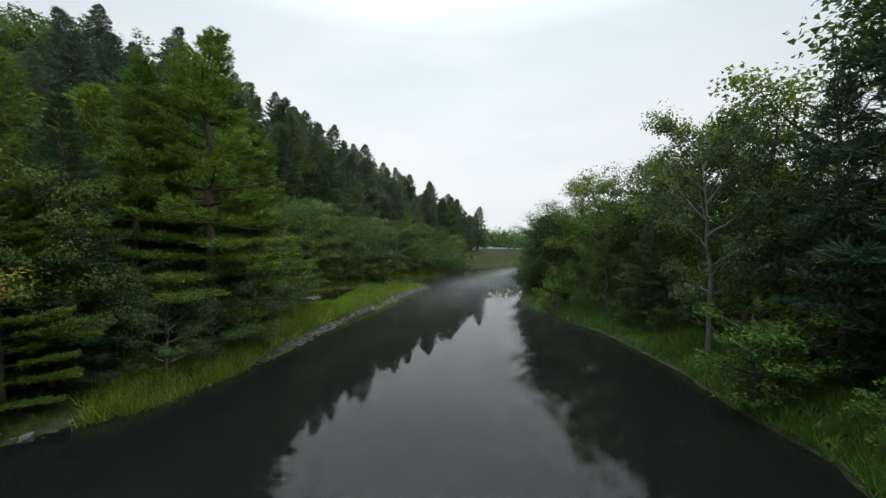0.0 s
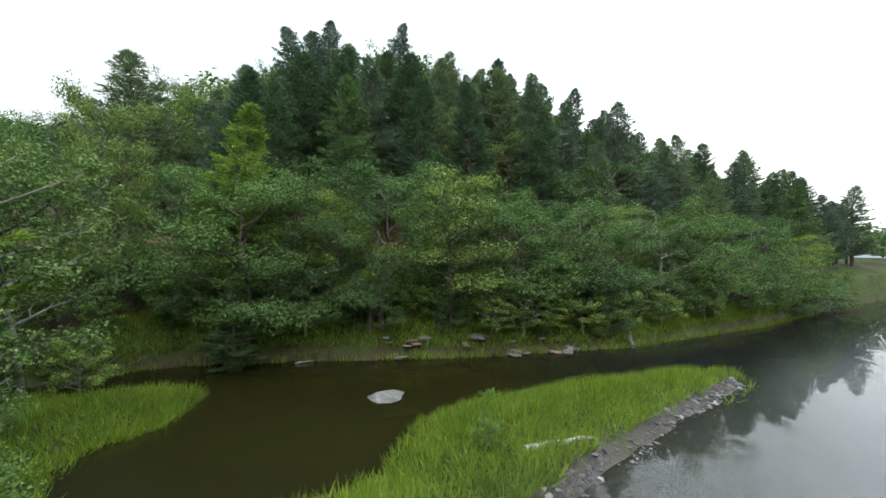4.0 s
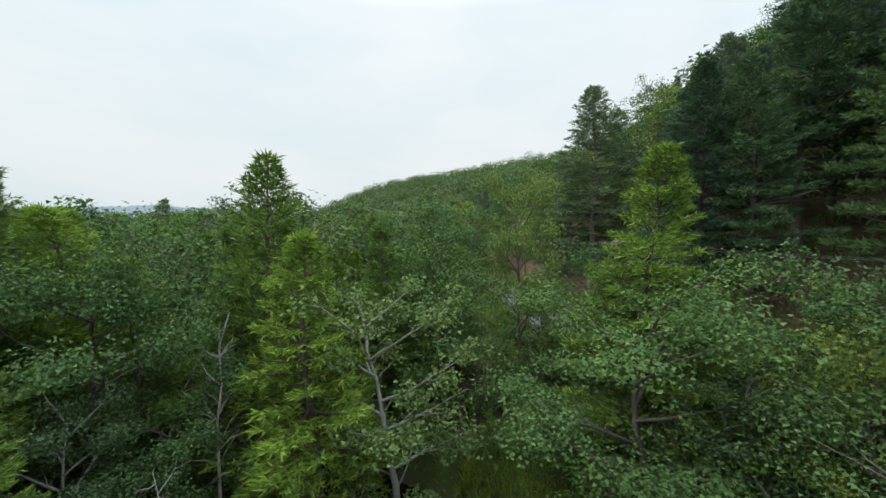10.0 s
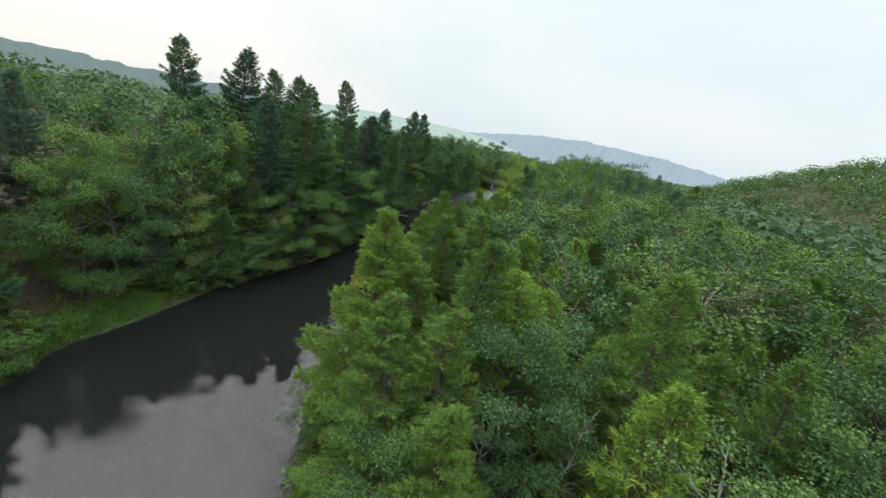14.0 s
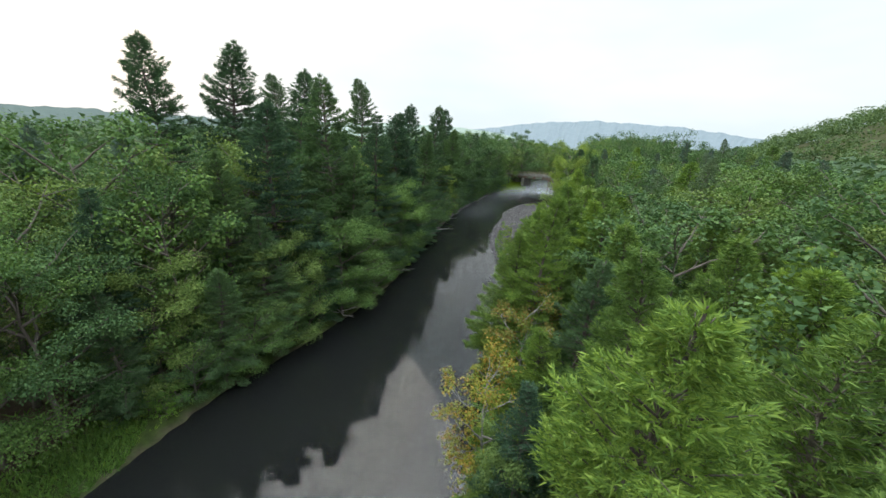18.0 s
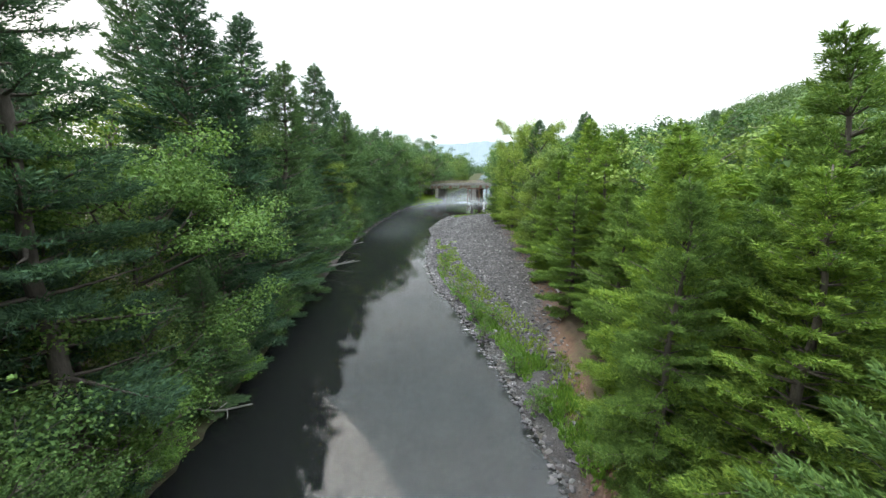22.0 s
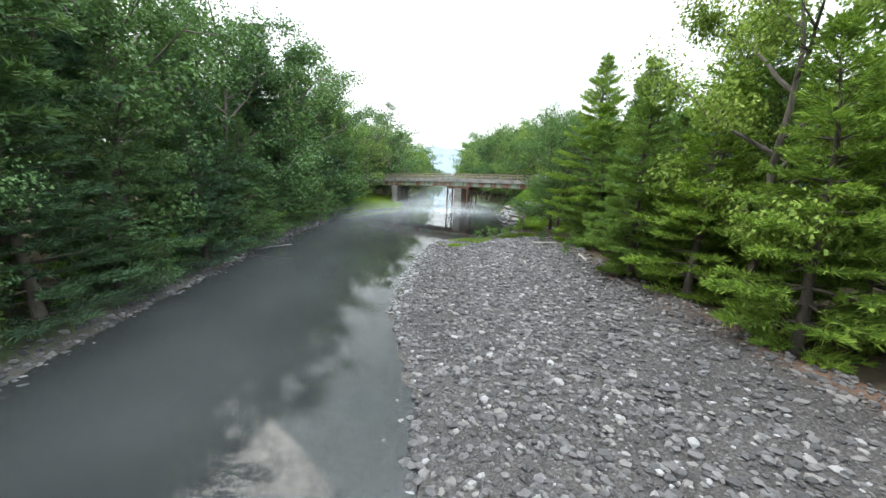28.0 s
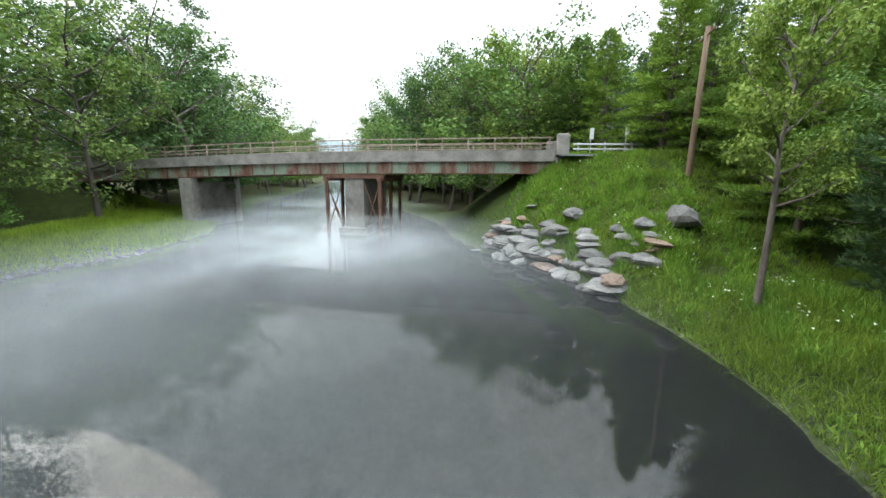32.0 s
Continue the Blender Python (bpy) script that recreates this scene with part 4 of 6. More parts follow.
# wood between river and creek
key("young_pine", -25.6, 27.2, 17.0, 0, 0.2, 1.05)
key("young_pine", -30.0, 21.0, 14.5, 1, 1.4, 1.1)
key("maple", -19.8, 24.5, 12.5, 0, 0.5, 1.0)
key("young_pine", -24.5, 9.5, 12.5, 2, 2.5, 1.15)
key("young_pine", -20.0, 1.0, 15.5, 1, 3.5, 1.0)
key("young_pine", -19.0, -1.5, 13, 0, 0.5, 1.15)
key("young_pine", -25.0, 3.5, 14, 2, 1.0, 1.1)
key("rust_shrub", -18.4, 3.4, 8.5, 0, 1.0, 1.0)
key("young_pine", -23.0, -5.5, 13.5, 0, 2.2, 1.15)
key("young_pine", -27.4, -14.6, 11.0, 1, 0.9, 0.9)
key("young_pine", -30.5, -13.0, 14.5, 2, 4.9, 1.1)
key("light_maple", -13.8, 13.4, 7.0, 1, 1.2)
key("dead_tree", -17.6, 32.2, 7.5, 0, 0.3, 0.6)
key("dead_tree", -16.6, 31.0, 5.0, 1, 1.3, 0.7, 0.25)
key("dead_tree", -18.6, 33.4, 4.2, 2, 2.3)
key("silver_tree", -25.8, 34.6, 11.8, 1, 0.5, 1.15)
key("light_shrub", -23.6, 33.6, 2.6, 0, 0.3)
key("light_shrub", -23.4, 36.2, 2.2, 0, 2.3)
for x, y, h, v in ((-21, 18, 14, 0), (-25, 14, 14.5, 1), (-29, 8, 14, 2), (-22, 24.5, 11.5, 1), (-33, 14, 14, 0), (-31.5, 26.5, 13, 2), (-27, -2, 14, 1), (-34, 2, 14.5, 2), (-31, -7, 15, 0)):
    key("young_pine", x, y, h, v, x * 1.7, 1.15)
# low growth that hangs over the banks of the spit's neck and of the creek mouth
low = np.random.default_rng(77)
for x, y in ((-13.2, 15.4), (-11.0, 15.2), (-10.4, 17.4), (-10.2, 19.6), (-13.0, 17.0), (-12.2, 22.6)):
    key("sapling", x, y, low.uniform(2.6, 4.2), 0, low.uniform(0, 6.28), 1.3)
for x, y in ((-30.2, 42.2), (-28.6, 43.2), (-27.4, 45.4), (-25.2, 47.4), (-24.0, 49.6), (-22.4, 50.6), (-26.5, 47.8), (-19.0, 57.4), (-17.4, 59.8), (-16.0, 61.6), (-14.0, 64.6), (-12.6, 66.8), (-11.4, 69.4), (-9.8, 72.4), (-8.4, 76.4), (-21.0, 55.4), (-23.2, 53.4), (-26.0, 50.6)):
    key("sapling", x, y, low.uniform(2.8, 4.8), 1, low.uniform(0, 6.28), 1.35)
for x, y in ((-6.6, 79), (-5.2, 83), (-3.6, 87), (-2.0, 91), (-0.4, 95), (1.0, 99), (2.4, 103), (3.8, 107), (5.2, 112), (6.6, 117), (-7.4, 82), (-4.4, 90), (-1.6, 98), (1.4, 106)):
    key("sapling", x, y, low.uniform(3.0, 5.5), 1, low.uniform(0, 6.28), 1.4)
# trees on the neck of the spit
key("young_pine", -14.6, 29.2, 10.5, 0, 1.2, 1.25)
key("maple", -13.2, 26.6, 7.5, 0, 0.2, 1.2)
key("sapling", -12.4, 32.6, 4.6, 0, 3.2, 0.9)
key("sapling", -11.6, 29.6, 3.6, 0, 0.9, 1.2)
# by the creek mouth and along the road
key("maple", -26.6, 44.4, 11, 0, 0.6, 1.35)
key("young_pine", -30.5, 44.8, 14.5, 1, 1.6, 1.2)
key("dark_conifer", -25.6, 43.0, 6, 0, 3.0, 1.5)
key("maple", -22.6, 51.8, 11, 1, 2.6, 1.2)
key("light_maple", -19.6, 56.0, 10.5, 0, 1.1, 1.3)
key("maple", -16.5, 61.0, 9, 2, 0.1, 1.3)
key("light_maple", -26.0, 50.5, 8.5, 1, 2.1, 0.95)
key("light_maple", -36.4, 38.4, 14, 0, 3.1, 0.6)
key("maple", -41.0, 30.5, 14, 2, 4.1, 1.0)
key("maple", -34.5, 33.0, 11.5, 0, 5.1, 1.1)
key("maple", -14.0, 66.5, 9, 1, 1.7, 1.3)
key("silver_tree", -9.5, 76.0, 9, 0, 2.7, 1.3)
key("maple", -7.5, 80.0, 10, 0, 3.7, 1.2)
key("maple", -2.5, 94.0, 10, 2, 4.7, 1.2)
key("pine", -43.7, 50.5, 20, 0, 0.2)
key("pine", -41.3, 52.6, 19.5, 1, 1.2)
key("pine", -46.3, 63.0, 23, 2, 2.2, 1.1)
key("pine", -37.0, 59.0, 21, 0, 3.2)
key("pine", -33.0, 66.0, 21, 1, 4.2)
key("pine", -31.0, 74.0, 21, 2, 5.2)
key("pine", -26.0, 82.0, 20, 0, 0.8)
# edge of the wood along the gravel bar
key("light_maple", -50.4, -46.6, 15.5, 0, 0.4, 0.85)
key("pine", -55.8, -54.0, 17, 1, 1.4, 0.9)
key("pine", -57.3, -55.6, 18, 2, 2.4, 0.9)
key("pine", -59.0, -54.2, 17.5, 0, 3.4, 0.9)
key("light_maple", -50.0, -42.5, 12, 1, 5.4, 1.05)
key("light_maple", -62.5, -65.5, 18.5, 0, 3.9, 0.8)
key("young_pine", -64.5, -72.0, 13, 1, 0.7, 1.0)
key("dark_conifer", -52.0, -40.5, 17, 1, 4.9, 1.05)
key("young_pine", -44.0, -33.0, 15, 2, 1.9, 1.1)
key("young_pine", -40.5, -27.5, 13, 0, 2.9, 1.1)
key("young_pine", -73.5, -81.8, 17.5, 2, 0.0, 1.05)
key("young_pine", -76.3, -79.0, 15, 1, 1.0, 1.1)
key("young_pine", -69.8, -74.5, 9, 0, 2.0, 1.2)
key("maple", -80.6, -91.0, 13.5, 0, 3.0, 1.15)
key("maple", -84.5, -90.5, 14.5, 1, 4.0, 0.95)
key("maple", -77.5, -87.6, 13, 2, 5.0, 1.05)
key("slim_maple", -89.3, -99.5, 10.5, 0, 0.5, 0.72)
key("dark_conifer", -92.0, -95.5, 12, 0, 2.5, 1.1)
key("dead_tree", -117.0, -113.0, 13, 0, 1.0)
key("dead_tree", -119.0, -116.0, 12, 1, 2.0)
# beyond the bridge
key("silver_tree", -92.0, -163.0, 24, 0, 0.3, 1.0)
key("maple", -88.0, -158.0, 16, 1, 1.3, 1.1)
key("maple", -94.5, -171.0, 16, 0, 2.3, 1.1)
key("maple", -84.0, -152.0, 13, 2, 3.3, 1.1)
key("pine", -60.0, -124.0, 19, 2, 0.3, 1.2)
key("dark_conifer", -63.0, -126.0, 19, 1, 0.7, 1.15)
key("maple", -66.5, -133.0, 18, 0, 1.7, 1.1)
key("dark_conifer", -54.0, -114.0, 18, 0, 2.7, 1.1)



key("maple", -66.0, -141.0, 15, 1, 2.0, 1.1)
key("maple", -64.0, -148.0, 16, 0, 4.0, 1.1)
key("sapling", -70.5, -137.0, 4.5, 0, 1.0, 1.3)
key("sapling", -72.5, -142.5, 4.0, 1, 2.4, 1.3)
key("sapling", -68.5, -134.5, 4.0, 1, 3.4, 1.3)

rng = np.random.default_rng(5)


def pick(weights):
    names = list(weights)
    p = np.array([weights[k][0] for k in names], float)
    k = names[rng.choice(len(names), p=p / p.sum())]
    lo, hi, wide = weights[k][1:]
    return k, rng.uniform(lo, hi), wide


# east bank: low growth hanging over the edge, the first row, then the depth of the wood
woods(rng, 180, ((-85, -132, 30, 60), lambda x, y: is_east(x, y) and 0.2 < wd(x, y) < 1.7 and not (8 < x and -2 < y < 45) and not (x < -68 and y < -116)), 1.8,
      lambda x, y: pick({"sapling": (4, 2.6, 5.2, 1.25), "dark_conifer": (4, 6, 12, 1.35), "shrub": (1, 1.2, 2.2, 1.3)}))
woods(rng, 120, ((-85, -132, 30, 100), lambda x, y: is_east(x, y) and 0.9 < wd(x, y) < 4.8 and not (x < -68 and y < -116) and not (x > 8 and 2 < y < 42)), 2.4,
      lambda x, y: pick({"maple": (4, 7, 10, 1.15), "dark_conifer": (3, 8, 12, 1.2), "light_maple": (1, 6, 9, 1.15)} if y > 24 else {"maple": (3.4, 11, 16, 1.0) if y > -92 else (6, 16, 21, 1.1), "dark_conifer": (5, 12, 18, 1.1) if y > -92 else (4, 16, 22, 1.1), "pine": (3 if y < 0 else 0.6, 18, 23, 1.1), "light_maple": (0.7, 10, 14, 1.0)}))
woods(rng, 110, ((-85, -135, 45, 110), lambda x, y: is_east(x, y) and 4.5 < wd(x, y) < 18 and not (x < -68 and y < -122)), 3.2,
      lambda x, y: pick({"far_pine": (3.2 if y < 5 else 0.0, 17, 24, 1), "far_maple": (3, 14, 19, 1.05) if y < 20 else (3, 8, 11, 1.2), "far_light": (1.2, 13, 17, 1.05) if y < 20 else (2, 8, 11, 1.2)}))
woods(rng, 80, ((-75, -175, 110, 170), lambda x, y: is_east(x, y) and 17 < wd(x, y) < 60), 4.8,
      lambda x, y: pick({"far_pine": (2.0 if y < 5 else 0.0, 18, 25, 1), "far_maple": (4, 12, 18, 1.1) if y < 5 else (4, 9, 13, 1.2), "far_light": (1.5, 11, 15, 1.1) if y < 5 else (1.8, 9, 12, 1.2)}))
# west side behind the gravel bar
woods(rng, 50, ((-110, -112, -18, 5), lambda x, y: 0.3 < -side_of_bar(x, y) < 5 and road_side(x, y) < -6 and wd(x, y) > 2), 3.0,
      lambda x, y: pick({"young_pine": (8, 9, 15, 1.15), "dark_conifer": (1, 9, 13, 1.1), "maple": (0.5, 8, 11, 1.0)}))
woods(rng, 170, ((-150, -118, -20, 20), lambda x, y: 4.0 < -side_of_bar(x, y) < 50 and road_side(x, y) < -8 and wd(x, y) > 2), 4.0,
      lambda x, y: pick({"far_maple": (2.6, 12, 17, 1.2), "far_pine": (0.8, 15, 20, 1.1), "mid_pine": (5 if -side_of_bar(x, y) < 25 else 1.5, 10, 17, 1.15), "far_light": (1.5, 12, 16, 1.2)}))
# west wood between river and creek
woods(rng, 80, ((-48, -8, -9, 32), lambda x, y: wd(x, y) > 0.9 and not is_east(x, y) and road_side(x, y) < -9 and not within(x, y, BAR) and not within(x, y, SPIT)), 3.2,
      lambda x, y: pick({"young_pine": (6, 8, 14.5, 1.15), "maple": (1.2, 6, 10, 1.1), "silver_tree": (0.6, 7, 10, 1), "light_maple": (0.5, 6, 9, 1.1)}))
# foot of the hill, below the road
woods(rng, 75, ((-150, -40, 30, 140), lambda x, y: -13 < road_side(x, y) < -3.2 and wd(x, y) > 0.7), 2.4,
      lambda x, y: pick({"maple": (4, 6, 10, 1.15), "light_maple": (3, 5, 9, 1.15), "silver_tree": (1, 6, 9, 1.1), "shrub": (3, 1.6, 3.6, 1.2)}))
woods(rng, 90, ((-40, 38, 8, 100), lambda x, y: -13 < road_side(x, y) < -2.8 and 0.3 < wd(x, y)), 1.5,
      lambda x, y: pick({"sapling": (4, 2.4, 5, 1.3), "light_shrub": (1.5, 1.8, 3, 1.3), "shrub": (2.5, 1.4, 3, 1.4)}))
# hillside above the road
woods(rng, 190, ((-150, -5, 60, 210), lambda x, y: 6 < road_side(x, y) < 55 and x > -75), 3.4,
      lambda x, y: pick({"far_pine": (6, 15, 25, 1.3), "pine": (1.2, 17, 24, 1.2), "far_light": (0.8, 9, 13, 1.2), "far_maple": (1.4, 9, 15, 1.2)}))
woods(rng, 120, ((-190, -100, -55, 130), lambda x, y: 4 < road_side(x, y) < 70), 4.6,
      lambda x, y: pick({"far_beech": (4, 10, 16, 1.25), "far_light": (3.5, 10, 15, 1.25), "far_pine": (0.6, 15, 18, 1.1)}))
# banks beyond the bridge
woods(rng, 100, ((-200, -240, -104, -112), lambda x, y: not is_east(x, y) and 1 < wd(x, y) < 40), 3.4,
      lambda x, y: pick({"far_beech": (4, 16, 21, 1.1) if x > -150 else (4, 20, 26, 1.1), "far_light": (1.5, 15, 20, 1.1) if x > -150 else (2, 19, 24, 1.1)}))
woods(rng, 65, ((-180, -270, -50, -140), lambda x, y: is_east(x, y) and 1 < wd(x, y) < 30), 3.6,
      lambda x, y: pick({"far_beech": (3, 15, 20, 1.2), "far_light": (2, 14, 19, 1.2)}))
# undergrowth along the banks
woods(rng, 120, ((-95, -130, 30, 100), lambda x, y: 0.3 < wd(x, y) < 3.0 and not within(x, y, BAR) and not within(x, y, SPIT) and not (x < -80 and y > -115)), 1.0,
      lambda x, y: pick({"shrub": (5, 1.0, 2.8, 1.3)}))


# ---------------------------------------------------------------- woods too far to count
def far_woods(name, seed, count, region, mat, hmin, hmax, label, leaf=1.5, m=120):
    rng = np.random.default_rng(seed)
    g = Gather()
    (x0, y0, x1, y1), rule = region
    x, y = rng.uniform(x0, x1, count * 6), rng.uniform(y0, y1, count * 6)
    ok = rule(x, y)
    x, y = x[ok][:count], y[ok][:count]
    z = ground_height(x, y)
    pts, nrms = [], []
    for a, b, c in zip(x, y, z):
        h = rng.uniform(hmin, hmax)
        r = h * rng.uniform(0.30, 0.46)
        p = unit(rng.normal(size=(m, 3)))
        p[:, 2] = p[:, 2] * 0.9 + 0.1
        lump = 1 + 0.22 * np.sin(p[:, 0] * 5 + a) * np.cos(p[:, 1] * 5 + b)
        q = p * lump[:, None] * np.array([r, r, h * 0.34]) + np.array([a, b, c + h * 0.62])
        pts.append(q)
        nrms.append(unit(p + np.array([0, 0, 0.5]) + rng.normal(size=(m, 3)) * 0.5))
    leaf_quads(g, rng, np.concatenate(pts), np.concatenate(nrms), leaf, leaf)
    return tagged(new(name, g.mesh(name, mat, False)), label, "woodland", kind="stuff")


def away(x, y):
    return np.hypot(x + 25, y + 20)


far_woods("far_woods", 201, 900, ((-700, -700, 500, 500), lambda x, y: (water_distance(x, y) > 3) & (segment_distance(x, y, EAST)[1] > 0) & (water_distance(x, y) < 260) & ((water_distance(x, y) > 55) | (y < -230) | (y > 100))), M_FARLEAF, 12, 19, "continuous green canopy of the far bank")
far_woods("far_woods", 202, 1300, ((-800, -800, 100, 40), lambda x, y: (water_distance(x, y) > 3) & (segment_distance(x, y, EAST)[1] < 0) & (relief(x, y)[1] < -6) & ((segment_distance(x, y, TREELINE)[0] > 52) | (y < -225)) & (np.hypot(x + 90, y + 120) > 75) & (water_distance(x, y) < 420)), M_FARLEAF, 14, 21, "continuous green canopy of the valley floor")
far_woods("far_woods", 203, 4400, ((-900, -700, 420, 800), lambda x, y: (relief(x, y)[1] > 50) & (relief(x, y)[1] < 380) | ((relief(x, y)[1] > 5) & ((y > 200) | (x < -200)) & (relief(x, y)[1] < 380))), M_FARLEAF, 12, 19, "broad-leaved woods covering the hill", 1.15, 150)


def far_hill(name, pts, mat, label, seed, lump=5.0):
    """A far ridge: pts are (x, y, top) along its crest; its face falls to the plain, with a lumpy skyline of woods."""
    rng = np.random.default_rng(seed)
    pts = np.array(pts, float)
    s = np.r_[0, np.cumsum(np.hypot(*np.diff(pts[:, :2], axis=0).T))]
    q = np.arange(0, s[-1], 9.0)
    cx, cy, cz = (np.interp(q, s, pts[:, k]) for k in range(3))
    cz = cz + lump * (0.5 * rng.random(len(q)) + 0.5 * np.sin(q / 31 + seed) * np.sin(q / 13))
    to = unit(np.stack([-30 - cx, -30 - cy], -1))
    rows = []
    for f, hz in ((0, 1.0), (40, 0.93), (120, 0.7), (240, 0.35), (380, -0.05)):
        jitter = lump * rng.random(len(q)) if 0 < f < 300 else 0
        rows.append(np.stack([cx + to[:, 0] * f, cy + to[:, 1] * f, cz * hz + jitter], -1))
    rows.insert(0, np.stack([cx - to[:, 0] * 60, cy - to[:, 1] * 60, -5 + 0 * cz], -1))
    v = np.stack(rows, 0)
    n = len(q)
    k, i = np.meshgrid(np.arange(len(rows) - 1), np.arange(n - 1), indexing="ij")
    a = (k * n + i).ravel()
    f = np.stack([a, a + 1, a + n + 1, a + n], -1)
    return tagged(new(name, mesh_of(name, v.reshape(-1, 3), f, mat, False)), label, "hill", kind="structure")


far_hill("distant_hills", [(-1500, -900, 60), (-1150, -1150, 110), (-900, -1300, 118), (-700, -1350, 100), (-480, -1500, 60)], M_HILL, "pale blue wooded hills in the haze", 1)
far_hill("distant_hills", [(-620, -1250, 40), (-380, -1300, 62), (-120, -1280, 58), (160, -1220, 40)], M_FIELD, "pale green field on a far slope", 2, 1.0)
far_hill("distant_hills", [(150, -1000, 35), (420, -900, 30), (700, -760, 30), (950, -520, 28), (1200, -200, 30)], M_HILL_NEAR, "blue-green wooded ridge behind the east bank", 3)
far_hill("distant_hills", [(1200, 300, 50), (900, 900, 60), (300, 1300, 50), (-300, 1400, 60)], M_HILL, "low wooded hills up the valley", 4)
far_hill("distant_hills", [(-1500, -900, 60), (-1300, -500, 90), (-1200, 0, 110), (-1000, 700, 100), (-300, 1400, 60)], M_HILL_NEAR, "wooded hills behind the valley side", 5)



# ---------------------------------------------------------------- road
def ribbon(name, line, half, z, mat, label, category, thick=0.12, step=2.0, kind="structure"):
    pts = np.array(line, float)
    s = np.r_[0, np.cumsum(np.hypot(*np.diff(pts.T[:2], axis=1)))]
    q = np.arange(0, s[-1], step)
    x, y = np.interp(q, s, pts[:, 0]), np.interp(q, s, pts[:, 1])
    for _ in range(8):
        x[1:-1] = (x[:-2] + 2 * x[1:-1] + x[2:]) / 4
        y[1:-1] = (y[:-2] + 2 * y[1:-1] + y[2:]) / 4
    d = unit(np.stack([np.gradient(x), np.gradient(y)], -1))
    n = np.stack([-d[:, 1], d[:, 0]], -1)
    zz = np.full(len(q), z) if np.isscalar(z) else np.interp(q, s, z)
    g = Gather()
    rows = []
    for o, dz in ((-half, -thick), (-half, 0), (0, 0.05), (half, 0), (half, -thick)):
        rows.append(np.stack([x + n[:, 0] * o, y + n[:, 1] * o, zz + dz], -1))
    v = np.stack(rows, 1).reshape(-1, 3)
    f = [(i * 5 + k, i * 5 + k + 1, (i + 1) * 5 + k + 1, (i + 1) * 5 + k) for i in range(len(q) - 1) for k in range(4)]
    return tagged(new(name, mesh_of(name, v, f, mat)), label, category, kind=kind)


ribbon("road", ROAD[4:13], 2.3, ROAD_Z + 0.02, M_ASPHALT, "narrow worn grey asphalt road through the woods", "road")
ribbon("road", [(-101.8, -112.6), (-108.5, -101.8), (-116, -88), (-135, -60)], 2.9, 6.66, M_ASPHALT, "asphalt approach to the bridge", "road")

# ---------------------------------------------------------------- bridge
BA, BB = Vector((-101.6, -112.4, 0)), Vector((-75.0, -155.7, 0))
BL = (BB - BA).length
BX = (BB - BA).normalized()
BY = Vector((BX.y, -BX.x, 0))          # towards the upstream side
if BY.dot(Vector((-73, -100, 0)) - BA) < 0:
    BY = -BY
B_TURN = math.atan2(BX.y, BX.x)
Z0, Z1 = 6.75, 5.15                     # deck level at either end


def deck_z(s):
    u = s / BL
    return Z0 + (Z1 - Z0) * u + 0.35 * math.sin(math.pi * min(1, u * 1.1))


def at_bridge(s, off, z):
    p = BA + BX * s + BY * off
    return Vector((p.x, p.y, z))


bridge = tagged(new("bridge"), "old steel girder bridge with a concrete deck and rusted railings", "bridge")
WIDE = 6.4


def bridge_bar(name, s0, s1, off, z_of, wide, high, mat, parent, label="", steps=12, bevel=0.02):
    """A long member that follows the deck's gentle rise."""
    g = Gather()
    for i in range(steps + 1):
        s = s0 + (s1 - s0) * i / steps
        for a, b in ((-1, -1), (-1, 1), (1, 1), (1, -1)):
            g.add([tuple(at_bridge(s, off + a * wide / 2, z_of(s) + b * high / 2))], [])
    f = [(i * 4 + k, i * 4 + (k + 1) % 4, (i + 1) * 4 + (k + 1) % 4, (i + 1) * 4 + k) for i in range(steps) for k in range(4)]
    f += [(0, 1, 2, 3), (steps * 4 + 3, steps * 4 + 2, steps * 4 + 1, steps * 4)]
    return part_mesh(name, mesh_of(name, np.concatenate(g.v), f, mat), parent, label)


bridge_bar("deck", 0, BL, -WIDE / 2, lambda s: deck_z(s) - 0.12, WIDE - 0.5, 0.24, M_ASPHALT, bridge)
for off in (0.0, -WIDE):
    fascia = bridge_bar("parapet", 0, BL, off, lambda s: deck_z(s) - 0.08, 0.42, 0.85, M_CONCRETE, bridge, "stained concrete fascia beam")
    outer = bridge_bar("girder", 0.3, BL - 0.3, off - (0.12 if off == 0 else -0.12), lambda s: deck_z(s) - 0.51 - 0.45, 0.06, 0.9, M_STEEL, bridge, "rust-streaked green steel girder")
    bridge_bar("flange", 0.3, BL - 0.3, off - (0.12 if off == 0 else -0.12), lambda s: deck_z(s) - 1.44, 0.34, 0.06, M_RUSTY, bridge)
    n = int(BL / 2.1)
    for i in range(n + 1):
        s = 0.5 + i * (BL - 1.0) / n
        bm = box_bm(0.09, 0.09, 0.95, 0.012)
        bm.transform(Matrix.Translation(at_bridge(s, off, deck_z(s) + 0.345 + 0.475)) @ Matrix.Rotation(B_TURN, 4, "Z"))
        part("rail_post", bm, M_RAIL, fascia)
        stiff = box_bm(0.05, 0.14, 0.88, 0.0)
        stiff.transform(Matrix.Translation(at_bridge(s, off + (0.02 if off == 0 else -0.02), deck_z(s) - 0.96)) @ Matrix.Rotation(B_TURN, 4, "Z"))
        part("stiffener", stiff, M_RUSTY, outer)
    for dz, th in ((1.27, 0.09), (0.86, 0.07), (0.58, 0.06)):
        bridge_bar("rail", 0.3, BL - 0.3, off, lambda s, d=dz: deck_z(s) + d, 0.07, th, M_RAIL, fascia)
